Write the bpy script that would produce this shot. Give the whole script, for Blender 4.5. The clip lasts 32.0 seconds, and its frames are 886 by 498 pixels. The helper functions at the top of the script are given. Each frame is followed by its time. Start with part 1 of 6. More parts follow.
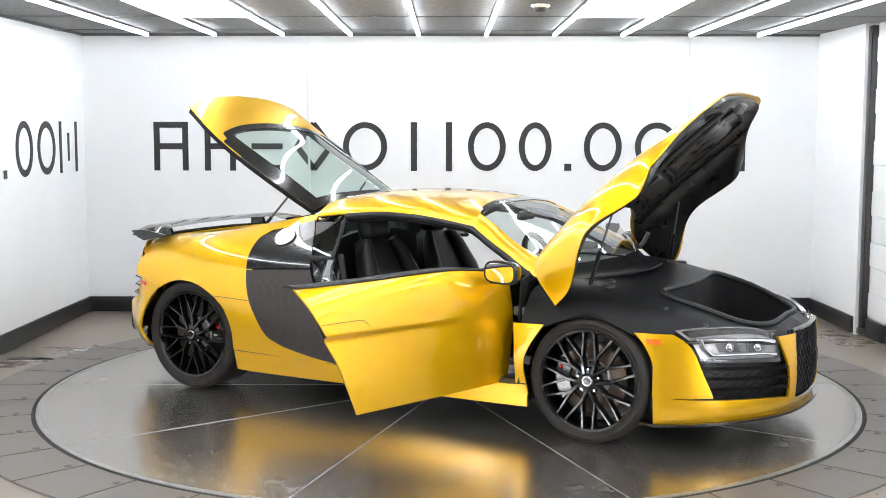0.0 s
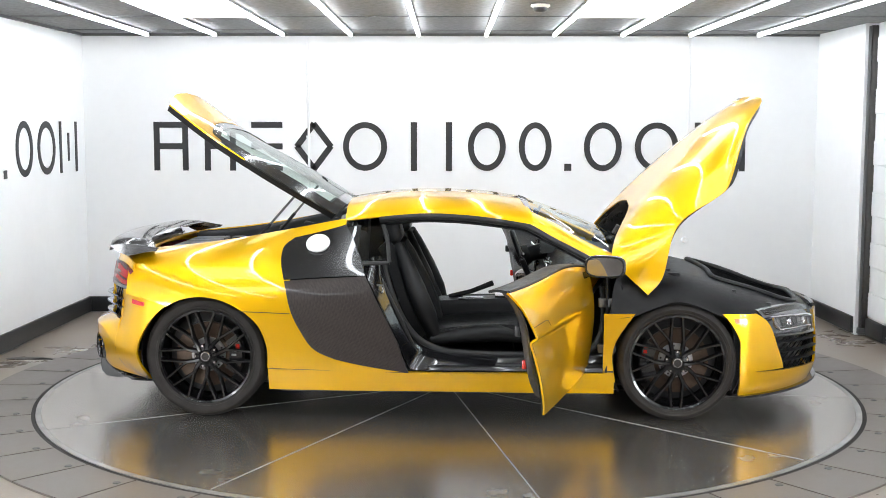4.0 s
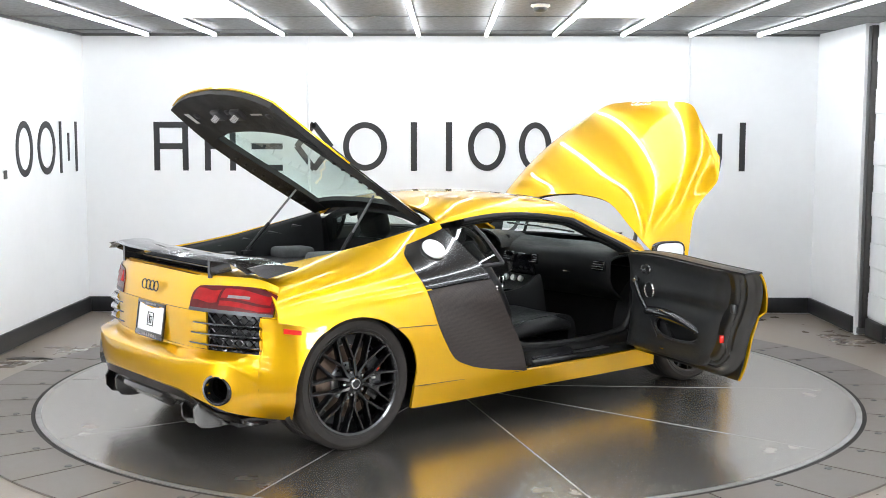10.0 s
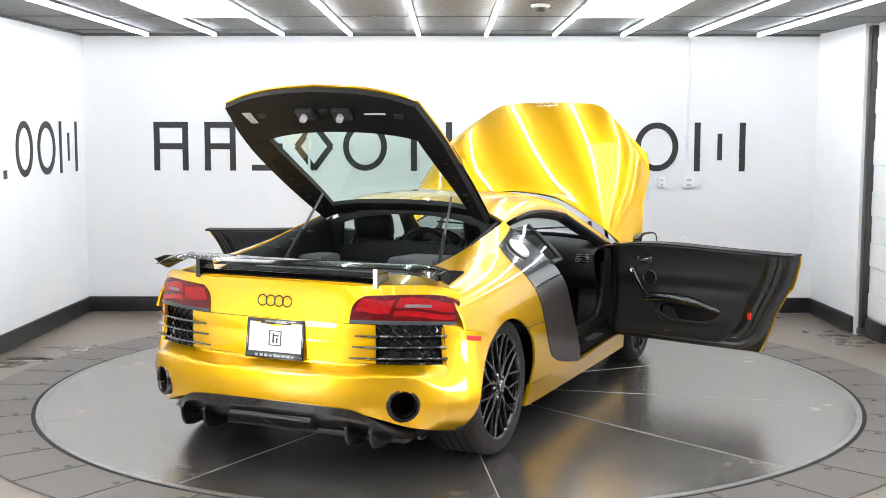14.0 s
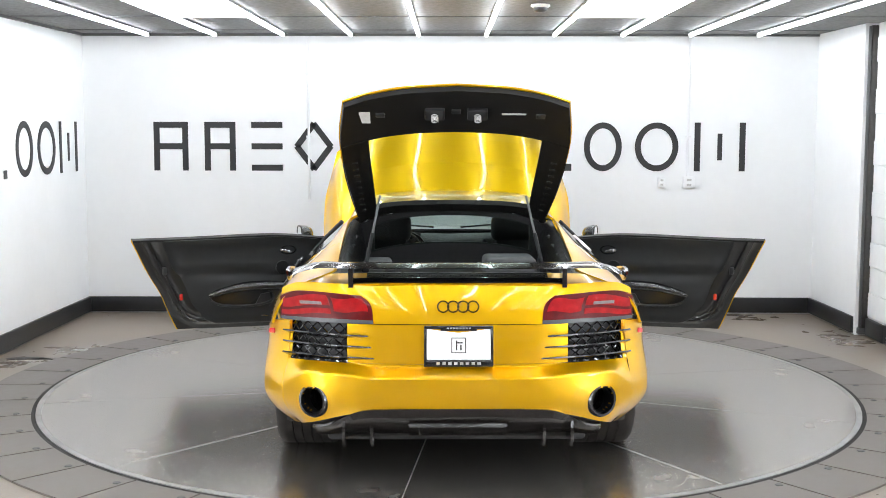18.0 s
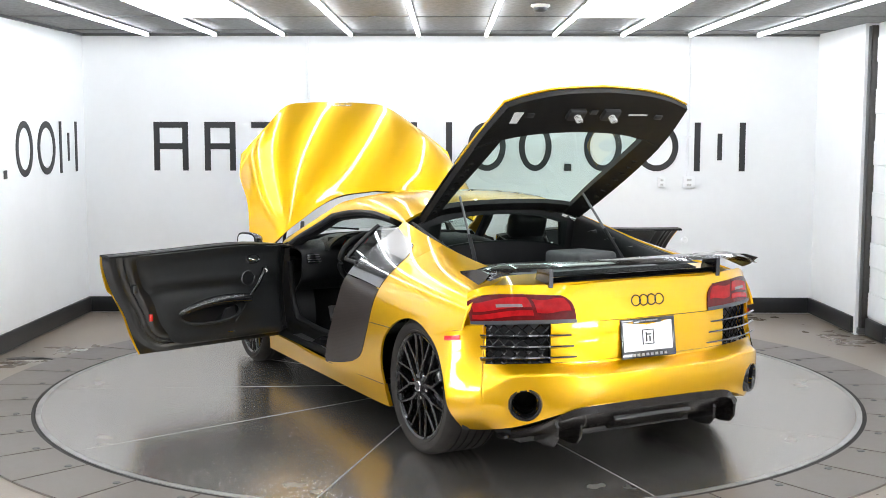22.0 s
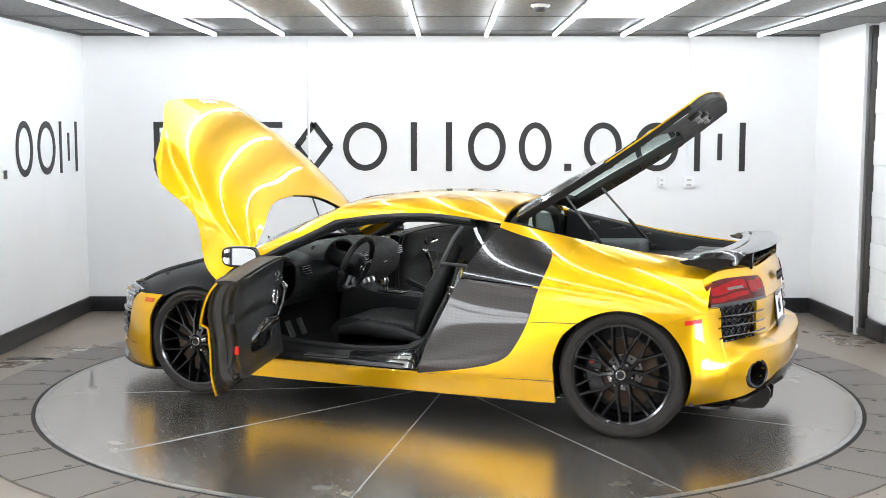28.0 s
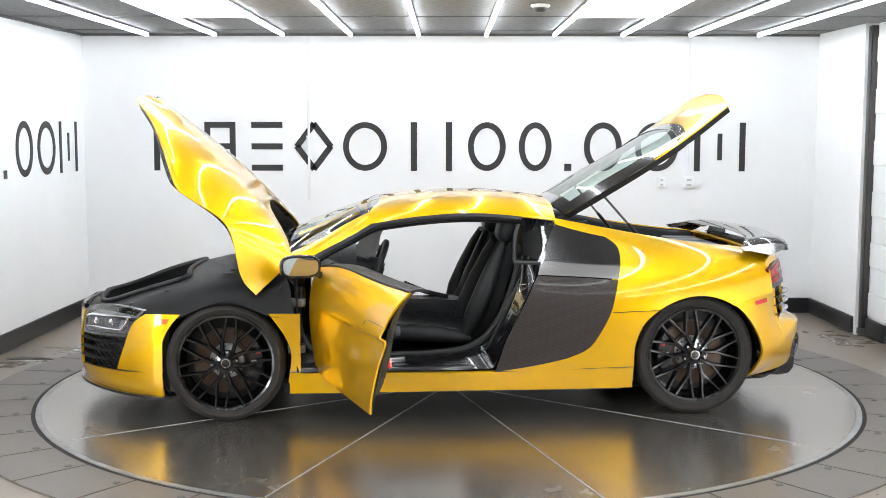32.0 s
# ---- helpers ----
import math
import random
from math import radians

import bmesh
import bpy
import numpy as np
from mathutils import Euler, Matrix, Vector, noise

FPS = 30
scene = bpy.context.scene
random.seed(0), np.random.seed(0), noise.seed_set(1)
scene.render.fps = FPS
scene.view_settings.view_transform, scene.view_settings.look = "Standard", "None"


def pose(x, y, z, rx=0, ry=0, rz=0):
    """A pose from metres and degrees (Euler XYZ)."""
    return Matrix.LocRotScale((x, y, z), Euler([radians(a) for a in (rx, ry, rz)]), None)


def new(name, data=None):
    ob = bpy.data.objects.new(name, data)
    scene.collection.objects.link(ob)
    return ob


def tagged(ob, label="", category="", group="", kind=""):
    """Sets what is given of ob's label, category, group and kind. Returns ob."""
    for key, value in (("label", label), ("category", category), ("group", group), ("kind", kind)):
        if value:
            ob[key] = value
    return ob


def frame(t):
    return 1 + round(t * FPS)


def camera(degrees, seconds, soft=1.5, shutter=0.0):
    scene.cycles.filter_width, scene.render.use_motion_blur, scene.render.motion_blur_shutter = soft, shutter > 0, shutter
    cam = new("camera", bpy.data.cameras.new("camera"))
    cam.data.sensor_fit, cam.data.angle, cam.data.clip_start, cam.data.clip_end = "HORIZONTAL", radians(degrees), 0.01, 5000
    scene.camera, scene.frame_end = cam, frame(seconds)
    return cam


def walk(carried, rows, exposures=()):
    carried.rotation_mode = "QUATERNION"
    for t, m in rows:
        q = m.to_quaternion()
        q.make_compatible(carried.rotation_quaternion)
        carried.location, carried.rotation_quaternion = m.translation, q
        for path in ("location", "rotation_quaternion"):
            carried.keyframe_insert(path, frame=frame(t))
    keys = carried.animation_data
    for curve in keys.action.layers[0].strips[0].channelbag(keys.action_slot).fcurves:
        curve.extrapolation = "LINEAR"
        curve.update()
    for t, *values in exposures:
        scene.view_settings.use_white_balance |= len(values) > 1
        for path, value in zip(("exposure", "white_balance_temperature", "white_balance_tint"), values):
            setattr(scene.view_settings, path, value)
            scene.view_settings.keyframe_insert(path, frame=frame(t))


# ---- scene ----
cam = camera(41.33, 32.0, soft=0.85)
EYE = (0.0, -7.382, 1.636)
VIEW = Matrix.Translation(EYE) @ Euler((radians(90 - 5.93), 0, radians(0.27)), "XYZ").to_matrix().to_4x4() @ pose(0, 0, 0, 0, 0, 0.08)
walk(cam, [(0, VIEW), (32, VIEW)], exposures=[(0, 0.0), (32, 0.0)])

# ---- world: a closed showroom, a faint neutral surround ----
world = bpy.data.worlds.new("world")
world.use_nodes = True
world.node_tree.nodes["Background"].inputs[0].default_value = (0.9, 0.95, 1.0, 1)
world.node_tree.nodes["Background"].inputs[1].default_value = 0.3
scene.world = world

# room
XL, XR, YB, YF, ZC = -3.20, 3.215, 2.965, -8.3, 2.436
TUBE_POWER = 22.0
WINDOW_POWER = 27.0


# ---- materials ----
def mat(name, color, rough=0.5, metal=0.0, coat=0.0, noise_scale=0.0, noise_amount=0.1, bump=0.0, bump_scale=200.0,
        rough_var=0.0, spec=0.5, coat_rough=0.03, stretch=(1, 1, 1)):
    """A principled material with two scales of variation in colour, gloss and relief."""
    m = bpy.data.materials.new(name)
    m.use_nodes = True
    nt = m.node_tree
    b = nt.nodes["Principled BSDF"]
    b.inputs["Base Color"].default_value = (*color, 1)
    b.inputs["Roughness"].default_value = rough
    b.inputs["Metallic"].default_value = metal
    b.inputs["Coat Weight"].default_value = coat
    b.inputs["Coat Roughness"].default_value = coat_rough
    b.inputs["Specular IOR Level"].default_value = spec
    tc = nt.nodes.new("ShaderNodeTexCoord")
    mp = nt.nodes.new("ShaderNodeMapping")
    mp.inputs["Scale"].default_value = stretch
    nt.links.new(tc.outputs["Object"], mp.inputs["Vector"])
    if noise_scale:
        n1 = nt.nodes.new("ShaderNodeTexNoise")
        n1.inputs["Scale"].default_value = noise_scale
        n1.inputs["Detail"].default_value = 6
        nt.links.new(mp.outputs[0], n1.inputs["Vector"])
        n2 = nt.nodes.new("ShaderNodeTexNoise")
        n2.inputs["Scale"].default_value = noise_scale * 9
        n2.inputs["Detail"].default_value = 4
        nt.links.new(mp.outputs[0], n2.inputs["Vector"])
        ad = nt.nodes.new("ShaderNodeMath")
        ad.operation = "MULTIPLY_ADD"
        ad.inputs[1].default_value = 0.4
        nt.links.new(n2.outputs["Fac"], ad.inputs[0])
        nt.links.new(n1.outputs["Fac"], ad.inputs[2])
        rp = nt.nodes.new("ShaderNodeMapRange")
        rp.inputs["From Min"].default_value = 0.4
        rp.inputs["From Max"].default_value = 1.0
        rp.inputs["To Min"].default_value = 1 - noise_amount
        rp.inputs["To Max"].default_value = 1 + noise_amount
        nt.links.new(ad.outputs[0], rp.inputs["Value"])
        hv = nt.nodes.new("ShaderNodeHueSaturation")
        hv.inputs["Color"].default_value = (*color, 1)
        nt.links.new(rp.outputs[0], hv.inputs["Value"])
        nt.links.new(hv.outputs[0], b.inputs["Base Color"])
        if rough_var:
            rr = nt.nodes.new("ShaderNodeMapRange")
            rr.inputs["From Min"].default_value = 0.4
            rr.inputs["From Max"].default_value = 1.0
            rr.inputs["To Min"].default_value = max(0.02, rough - rough_var)
            rr.inputs["To Max"].default_value = rough + rough_var
            nt.links.new(ad.outputs[0], rr.inputs["Value"])
            nt.links.new(rr.outputs[0], b.inputs["Roughness"])
    if bump:
        nb = nt.nodes.new("ShaderNodeTexNoise")
        nb.inputs["Scale"].default_value = bump_scale
        nb.inputs["Detail"].default_value = 3
        nt.links.new(mp.outputs[0], nb.inputs["Vector"])
        bp = nt.nodes.new("ShaderNodeBump")
        bp.inputs["Strength"].default_value = bump
        bp.inputs["Distance"].default_value = 0.002
        nt.links.new(nb.outputs["Fac"], bp.inputs["Height"])
        nt.links.new(bp.outputs[0], b.inputs["Normal"])
    return m


def carbon_mat(name, dark, light, rough=0.25, scale=90.0, coat=0.45):
    """Woven carbon fibre under clear lacquer: two crossed wave textures."""
    m = mat(name, dark, rough, 0.0, coat=coat, coat_rough=0.05, spec=0.3)
    nt = m.node_tree
    b = nt.nodes["Principled BSDF"]
    tc = nt.nodes.new("ShaderNodeTexCoord")
    ck = nt.nodes.new("ShaderNodeTexChecker")
    ck.inputs["Scale"].default_value = scale
    ck.inputs["Color1"].default_value = (*dark, 1)
    ck.inputs["Color2"].default_value = (*light, 1)
    mp = nt.nodes.new("ShaderNodeMapping")
    mp.inputs["Rotation"].default_value = (0.4, 0.785, 0.3)
    nt.links.new(tc.outputs["Object"], mp.inputs["Vector"])
    nt.links.new(mp.outputs[0], ck.inputs["Vector"])
    nt.links.new(ck.outputs["Color"], b.inputs["Base Color"])
    return m


def glow(name, color, strength):
    m = bpy.data.materials.new(name)
    m.use_nodes = True
    b = m.node_tree.nodes["Principled BSDF"]
    b.inputs["Base Color"].default_value = (0.9, 0.9, 0.9, 1)
    b.inputs["Emission Color"].default_value = (*color, 1)
    b.inputs["Emission Strength"].default_value = strength
    return m


def glass_mat(name, tint, rough=0.0):
    """Thin pane: clear with a tint, and a mirror share."""
    m = bpy.data.materials.new(name)
    m.use_nodes = True
    nt = m.node_tree
    nt.nodes.remove(nt.nodes["Principled BSDF"])
    out = nt.nodes["Material Output"]
    tr = nt.nodes.new("ShaderNodeBsdfTransparent")
    tr.inputs[0].default_value = (*tint, 1)
    gl = nt.nodes.new("ShaderNodeBsdfGlossy")
    gl.inputs["Roughness"].default_value = rough
    gl.inputs["Color"].default_value = (0.95, 0.97, 0.96, 1)
    lw = nt.nodes.new("ShaderNodeLayerWeight")
    lw.inputs["Blend"].default_value = 0.5
    pw = nt.nodes.new("ShaderNodeMath")
    pw.operation = "POWER"
    pw.inputs[1].default_value = 4.0
    nt.links.new(lw.outputs["Facing"], pw.inputs[0])
    fr = nt.nodes.new("ShaderNodeMath")
    fr.operation = "MULTIPLY_ADD"
    fr.inputs[1].default_value = 0.85
    fr.inputs[2].default_value = 0.05
    nt.links.new(pw.outputs[0], fr.inputs[0])
    mx = nt.nodes.new("ShaderNodeMixShader")
    nt.links.new(fr.outputs[0], mx.inputs[0])
    nt.links.new(tr.outputs[0], mx.inputs[1])
    nt.links.new(gl.outputs[0], mx.inputs[2])
    nt.links.new(mx.outputs[0], out.inputs["Surface"])
    return m


YELLOW = mat("yellow_metallic_paint", (0.87, 0.480, 0.0014), 0.33, 0.72, spec=0.2, coat=1.0, noise_scale=2500, noise_amount=0.06, bump=0.06, bump_scale=1500, coat_rough=0.015)
GLOSS_BLACK = mat("gloss_black_paint", (0.008, 0.008, 0.009), 0.16, 0.0, coat=1.0, noise_scale=5, noise_amount=0.2)
MATTE_BLACK = mat("satin_black_plastic", (0.007, 0.007, 0.0075), 0.42, spec=0.25, noise_scale=30, noise_amount=0.25, bump=0.25, bump_scale=500, rough_var=0.06)
HOOD_LINER = mat("glossy_black_liner", (0.008, 0.008, 0.008), 0.3, spec=0.4, coat=0.35, coat_rough=0.12, noise_scale=14, noise_amount=0.25, bump=0.12, bump_scale=300, rough_var=0.08)
LINER = mat("black_liner_plastic", (0.008, 0.0075, 0.007), 0.5, spec=0.25, noise_scale=14, noise_amount=0.25, bump=0.3, bump_scale=420, rough_var=0.08)
DOOR_BLACK = mat("black_painted_frame", (0.006, 0.006, 0.006), 0.3, spec=0.4, coat=0.8, coat_rough=0.05, noise_scale=10, noise_amount=0.2)
CARPET = mat("black_carpet", (0.006, 0.006, 0.0065), 0.95, noise_scale=60, noise_amount=0.5, bump=1.0, bump_scale=900)
DOOR_LEATHER = mat("charcoal_door_leather", (0.017, 0.0178, 0.0182), 0.42, spec=0.35, noise_scale=24, noise_amount=0.15, bump=0.4, bump_scale=650, rough_var=0.06)
LEATHER = mat("black_leather", (0.0075, 0.0078, 0.0082), 0.4, spec=0.3, noise_scale=24, noise_amount=0.2, bump=0.5, bump_scale=650, rough_var=0.08)
DISC_STEEL = mat("brown_brake_steel", (0.11, 0.078, 0.058), 0.42, 0.75, noise_scale=40, noise_amount=0.2)
RUBBER = mat("tyre_rubber", (0.024, 0.021, 0.019), 0.66, spec=0.28, noise_scale=18, noise_amount=0.3, bump=0.4, bump_scale=300)
SEAL = mat("rubber_seal", (0.01, 0.01, 0.01), 0.5, noise_scale=20, noise_amount=0.2)
RIM = mat("gloss_black_alloy", (0.005, 0.005, 0.0055), 0.14, 0.0, spec=0.4, coat=0.6, noise_scale=12, noise_amount=0.2)
CARBON = carbon_mat("lacquered_carbon_fibre", (0.006, 0.0052, 0.005), (0.017, 0.014, 0.013), 0.22, 260, 0.8)
CARBON_GLOSS = carbon_mat("polished_carbon_fibre", (0.006, 0.0052, 0.005), (0.017, 0.014, 0.013), 0.12, 260, 1.0)
BLADE = carbon_mat("carbon_fibre_blade", (0.020, 0.015, 0.013), (0.046, 0.036, 0.032), 0.4, 220, 0.3)
STEEL = mat("brake_steel", (0.10, 0.095, 0.09), 0.38, 0.8, noise_scale=40, noise_amount=0.15)
ALU = mat("brushed_aluminium", (0.62, 0.62, 0.63), 0.28, 1.0, noise_scale=40, noise_amount=0.1, stretch=(1, 12, 12))
CHROME = mat("polished_chrome", (0.75, 0.75, 0.76), 0.06, 1.0, noise_scale=8, noise_amount=0.05)
MIRROR = mat("mirror_glass", (0.85, 0.86, 0.86), 0.01, 1.0)
RED_LENS = mat("red_lens", (0.34, 0.006, 0.008), 0.2, 0.0, spec=0.1, coat=0.2, noise_scale=30, noise_amount=0.3)
RED_DARK = mat("dark_red_lens", (0.10, 0.003, 0.004), 0.25, 0.0, spec=0.15, coat=0.3, noise_scale=30, noise_amount=0.3)
RED_GLOW = mat("red_reflector", (0.75, 0.02, 0.012), 0.2, coat=1.0, noise_scale=80, noise_amount=0.2)
ORANGE = mat("orange_marker_lens", (0.8, 0.16, 0.01), 0.2, coat=1.0, noise_scale=90, noise_amount=0.15)
LAMP_SILVER = mat("lamp_reflector", (0.8, 0.8, 0.82), 0.12, 1.0, noise_scale=20, noise_amount=0.2)
LAMP_BED = mat("lamp_inner_bed", (0.42, 0.425, 0.43), 0.2, 0.6, noise_scale=30, noise_amount=0.3)
WHITE_PLATE = mat("white_card", (0.88, 0.88, 0.88), 0.5, noise_scale=10, noise_amount=0.03)
JOINT_GLINT = mat("joint_edge_glint", (0.55, 0.54, 0.52), 0.5, 0.7, noise_scale=30, noise_amount=0.25)
GREY_FELT = mat("grey_felt_cover", (0.075, 0.078, 0.08), 0.8, noise_scale=20, noise_amount=0.25, bump=0.5)
GREY_PLASTIC = mat("dark_grey_panel", (0.05, 0.052, 0.055), 0.35, noise_scale=20, noise_amount=0.2, bump=0.2)
LENS_GREY = mat("grey_clear_lens", (0.22, 0.16, 0.16), 0.15, coat=0.4, noise_scale=60, noise_amount=0.2)
RIM_STEEL = mat("worn_rim_steel", (0.42, 0.41, 0.40), 0.35, 0.8, noise_scale=8, noise_amount=0.3)
PRINT_GREY = mat("grey_print", (0.30, 0.30, 0.30), 0.5, noise_scale=50, noise_amount=0.1)
PALE_LABEL = mat("pale_sticker", (0.55, 0.55, 0.54), 0.5, noise_scale=50, noise_amount=0.1)
CAP = mat("fuel_cap_metal", (0.92, 0.92, 0.92), 0.4, 1.0, noise_scale=20, noise_amount=0.05)
GLASS = glass_mat("clear_glass", (0.86, 0.94, 0.92))
REAR_GLASS = glass_mat("green_rear_glass", (0.70, 0.84, 0.78))
TINT_GLASS = glass_mat("grey_tinted_glass", (0.30, 0.32, 0.32))
PALE_GLASS = glass_mat("pale_grey_glass", (0.78, 0.82, 0.81))
BULK_GLASS = glass_mat("tinted_cabin_glass", (0.62, 0.72, 0.68))
LENS = glass_mat("lamp_cover", (0.95, 0.95, 0.95))

WALL = mat("white_wall_paint", (0.86, 0.87, 0.88), 0.5, noise_scale=1.5, noise_amount=0.03, bump=0.12, bump_scale=60)
SKIRT = mat("black_skirting", (0.02, 0.02, 0.021), 0.4, noise_scale=3, noise_amount=0.3, bump=0.1, bump_scale=80)
SIGN = mat("charcoal_sign_paint", (0.03, 0.03, 0.032), 0.6, noise_scale=4, noise_amount=0.12)
TILE = mat("grey_ceiling_tile", (0.19, 0.19, 0.19), 0.85, noise_scale=25, noise_amount=0.35, bump=0.8, bump_scale=160)
GRID = mat("ceiling_grid_metal", (0.10, 0.10, 0.10), 0.5, noise_scale=10, noise_amount=0.1)
CONCRETE = mat("worn_sealed_concrete", (0.25, 0.207, 0.167), 0.33, noise_scale=0.9, noise_amount=0.38, bump=0.2, bump_scale=90, rough_var=0.14)
APRON = mat("painted_apron_plate", (0.135, 0.115, 0.10), 0.38, noise_scale=1.6, noise_amount=0.22, bump=0.15, bump_scale=120, rough_var=0.1)
PLATE = mat("satin_turntable_steel", (0.44, 0.41, 0.375), 0.25, 0.92, noise_scale=1.2, noise_amount=0.16, rough_var=0.035)
STAIN = mat("dark_oil_stain", (0.07, 0.065, 0.06), 0.35, noise_scale=6, noise_amount=0.5)
RED_BAR = mat("painted_block_wall", (0.85, 0.86, 0.87), 0.55, noise_scale=2, noise_amount=0.04, bump=0.3, bump_scale=40)
TUBE = glow("led_tube", (0.915, 0.965, 1.02), TUBE_POWER)
DAYLIGHT = glow("daylight_pane", (0.94, 0.98, 1.03), WINDOW_POWER)
DARK_WALL = mat("dark_brown_wall_paint", (0.13, 0.112, 0.10), 0.7, noise_scale=2, noise_amount=0.2, bump=0.15, bump_scale=60)
PANEL_LIGHT = glow("ceiling_light_panel", (0.97, 0.98, 1.0), 2.5)


# ---- mesh helpers ----
def part(name, bm, material, parent=None, label="", smooth=True):
    me = bpy.data.meshes.new(name)
    bmesh.ops.recalc_face_normals(bm, faces=bm.faces)
    bm.to_mesh(me)
    bm.free()
    return part_mesh(name, me, material, parent, label, smooth)


def part_mesh(name, me, material, parent=None, label="", smooth=True):
    if not me.materials:
        me.materials.append(material)
    if smooth:
        me.polygons.foreach_set("use_smooth", [True] * len(me.polygons))
        me.set_sharp_from_angle(angle=radians(38))
    ob = new(name, me)
    ob.parent = parent
    if label:
        ob["label"] = label
    return ob


def mirrored(me):
    """A copy of a mesh, mirrored to the other side of the car."""
    m2 = me.copy()
    m2.transform(Matrix.Diagonal((1, -1, 1, 1)))
    m2.flip_normals()
    return m2


def box(bm, cx, cy, cz, sx, sy, sz, bevel=0.0, m=None, seg=2):
    r = bmesh.ops.create_cube(bm, size=1)
    vs = r["verts"]
    bmesh.ops.scale(bm, vec=(sx, sy, sz), verts=vs)
    if bevel:
        es = list({e for v in vs for e in v.link_edges})
        b = bmesh.ops.bevel(bm, geom=es, offset=bevel, segments=seg, profile=0.5, affect="EDGES")
        vs = list({v for f in b["faces"] for v in f.verts} | {v for v in vs if v.is_valid})
    t = Matrix.Translation((cx, cy, cz))
    bmesh.ops.transform(bm, matrix=t @ m if m else t, verts=vs)
    return vs


def boxed(*a, **k):
    bm = bmesh.new()
    box(bm, *a, **k)
    return bm


def cr(P, t):
    """Catmull-Rom through the points P, t from 0 to 1."""
    n = len(P) - 1
    x = min(max(t, 0.0), 1.0) * n
    i = min(int(x), n - 1)
    f = x - i
    p1, p2 = P[i], P[i + 1]
    p0 = P[i - 1] if i > 0 else p1 * 2 - p2
    p3 = P[i + 2] if i + 2 <= n else p2 * 2 - p1
    return 0.5 * (2 * p1 + (p2 - p0) * f + (2 * p0 - 5 * p1 + 4 * p2 - p3) * f * f + (3 * p1 - p0 - 3 * p2 + p3) * f ** 3)


def arr(rows):
    return np.array(rows, float)


def patch(rows):
    """A smooth surface through a net of points: f(u, v), u along the rows' count, v along each row."""
    G = [[arr(p) for p in r] for r in rows]

    def f(u, v):
        return cr([cr(r, v) for r in G], u)
    return f


def shell(fn, nu, nv, thick=0.0, keep=None, offset=0.0, us=None, vs=None, relax=0, after=None):
    """A bmesh of the surface fn(u, v), with a thickness to the inner side and its edges closed."""
    us = us if us is not None else np.linspace(0, 1, nu + 1)
    vs = vs if vs is not None else np.linspace(0, 1, nv + 1)
    nu, nv = len(us) - 1, len(vs) - 1
    P = np.array([[fn(u, v) for v in vs] for u in us])
    for k in range(2 * relax):
        Q = P.copy()
        lap = 0.25 * (P[2:, 1:-1] + P[:-2, 1:-1] + P[1:-1, 2:] + P[1:-1, :-2]) - P[1:-1, 1:-1]
        Q[1:-1, 1:-1] += (0.5 if k % 2 == 0 else -0.507) * lap
        P = Q
    if after:
        P = np.array([[after(u, v, P[i, j]) for j, v in enumerate(vs)] for i, u in enumerate(us)])
    du, dv = np.gradient(P, axis=0), np.gradient(P, axis=1)
    N = np.cross(du, dv)
    N /= np.linalg.norm(N, axis=2, keepdims=True) + 1e-12
    core = np.stack([np.clip(P[..., 0], -1.1, 1.1) * 0.8, P[..., 1] * 0, P[..., 2] * 0 + 0.45], -1)
    if np.sum(N * (P - core)) < 0:
        N = -N
    bm = bmesh.new()
    A = [[bm.verts.new(P[i, j] + N[i, j] * offset) for j in range(nv + 1)] for i in range(nu + 1)]
    B = [[bm.verts.new(P[i, j] + N[i, j] * (offset - thick)) for j in range(nv + 1)] for i in range(nu + 1)] if thick else None
    cells = {(i, j) for i in range(nu) for j in range(nv)
             if keep is None or keep((us[i] + us[i + 1]) / 2, (vs[j] + vs[j + 1]) / 2)}
    for i, j in cells:
        bm.faces.new((A[i][j], A[i + 1][j], A[i + 1][j + 1], A[i][j + 1]))
        if thick:
            bm.faces.new((B[i][j + 1], B[i + 1][j + 1], B[i + 1][j], B[i][j]))
            for di, dj, e in ((-1, 0, ((i, j), (i, j + 1))), (1, 0, ((i + 1, j + 1), (i + 1, j))), (0, -1, ((i + 1, j), (i, j))), (0, 1, ((i, j + 1), (i + 1, j + 1)))):
                if (i + di, j + dj) not in cells:
                    (a, b), (c, d) = e
                    bm.faces.new((A[a][b], A[c][d], B[c][d], B[a][b]))
    bmesh.ops.delete(bm, geom=[v for v in bm.verts if not v.link_faces], context="VERTS")
    return bm


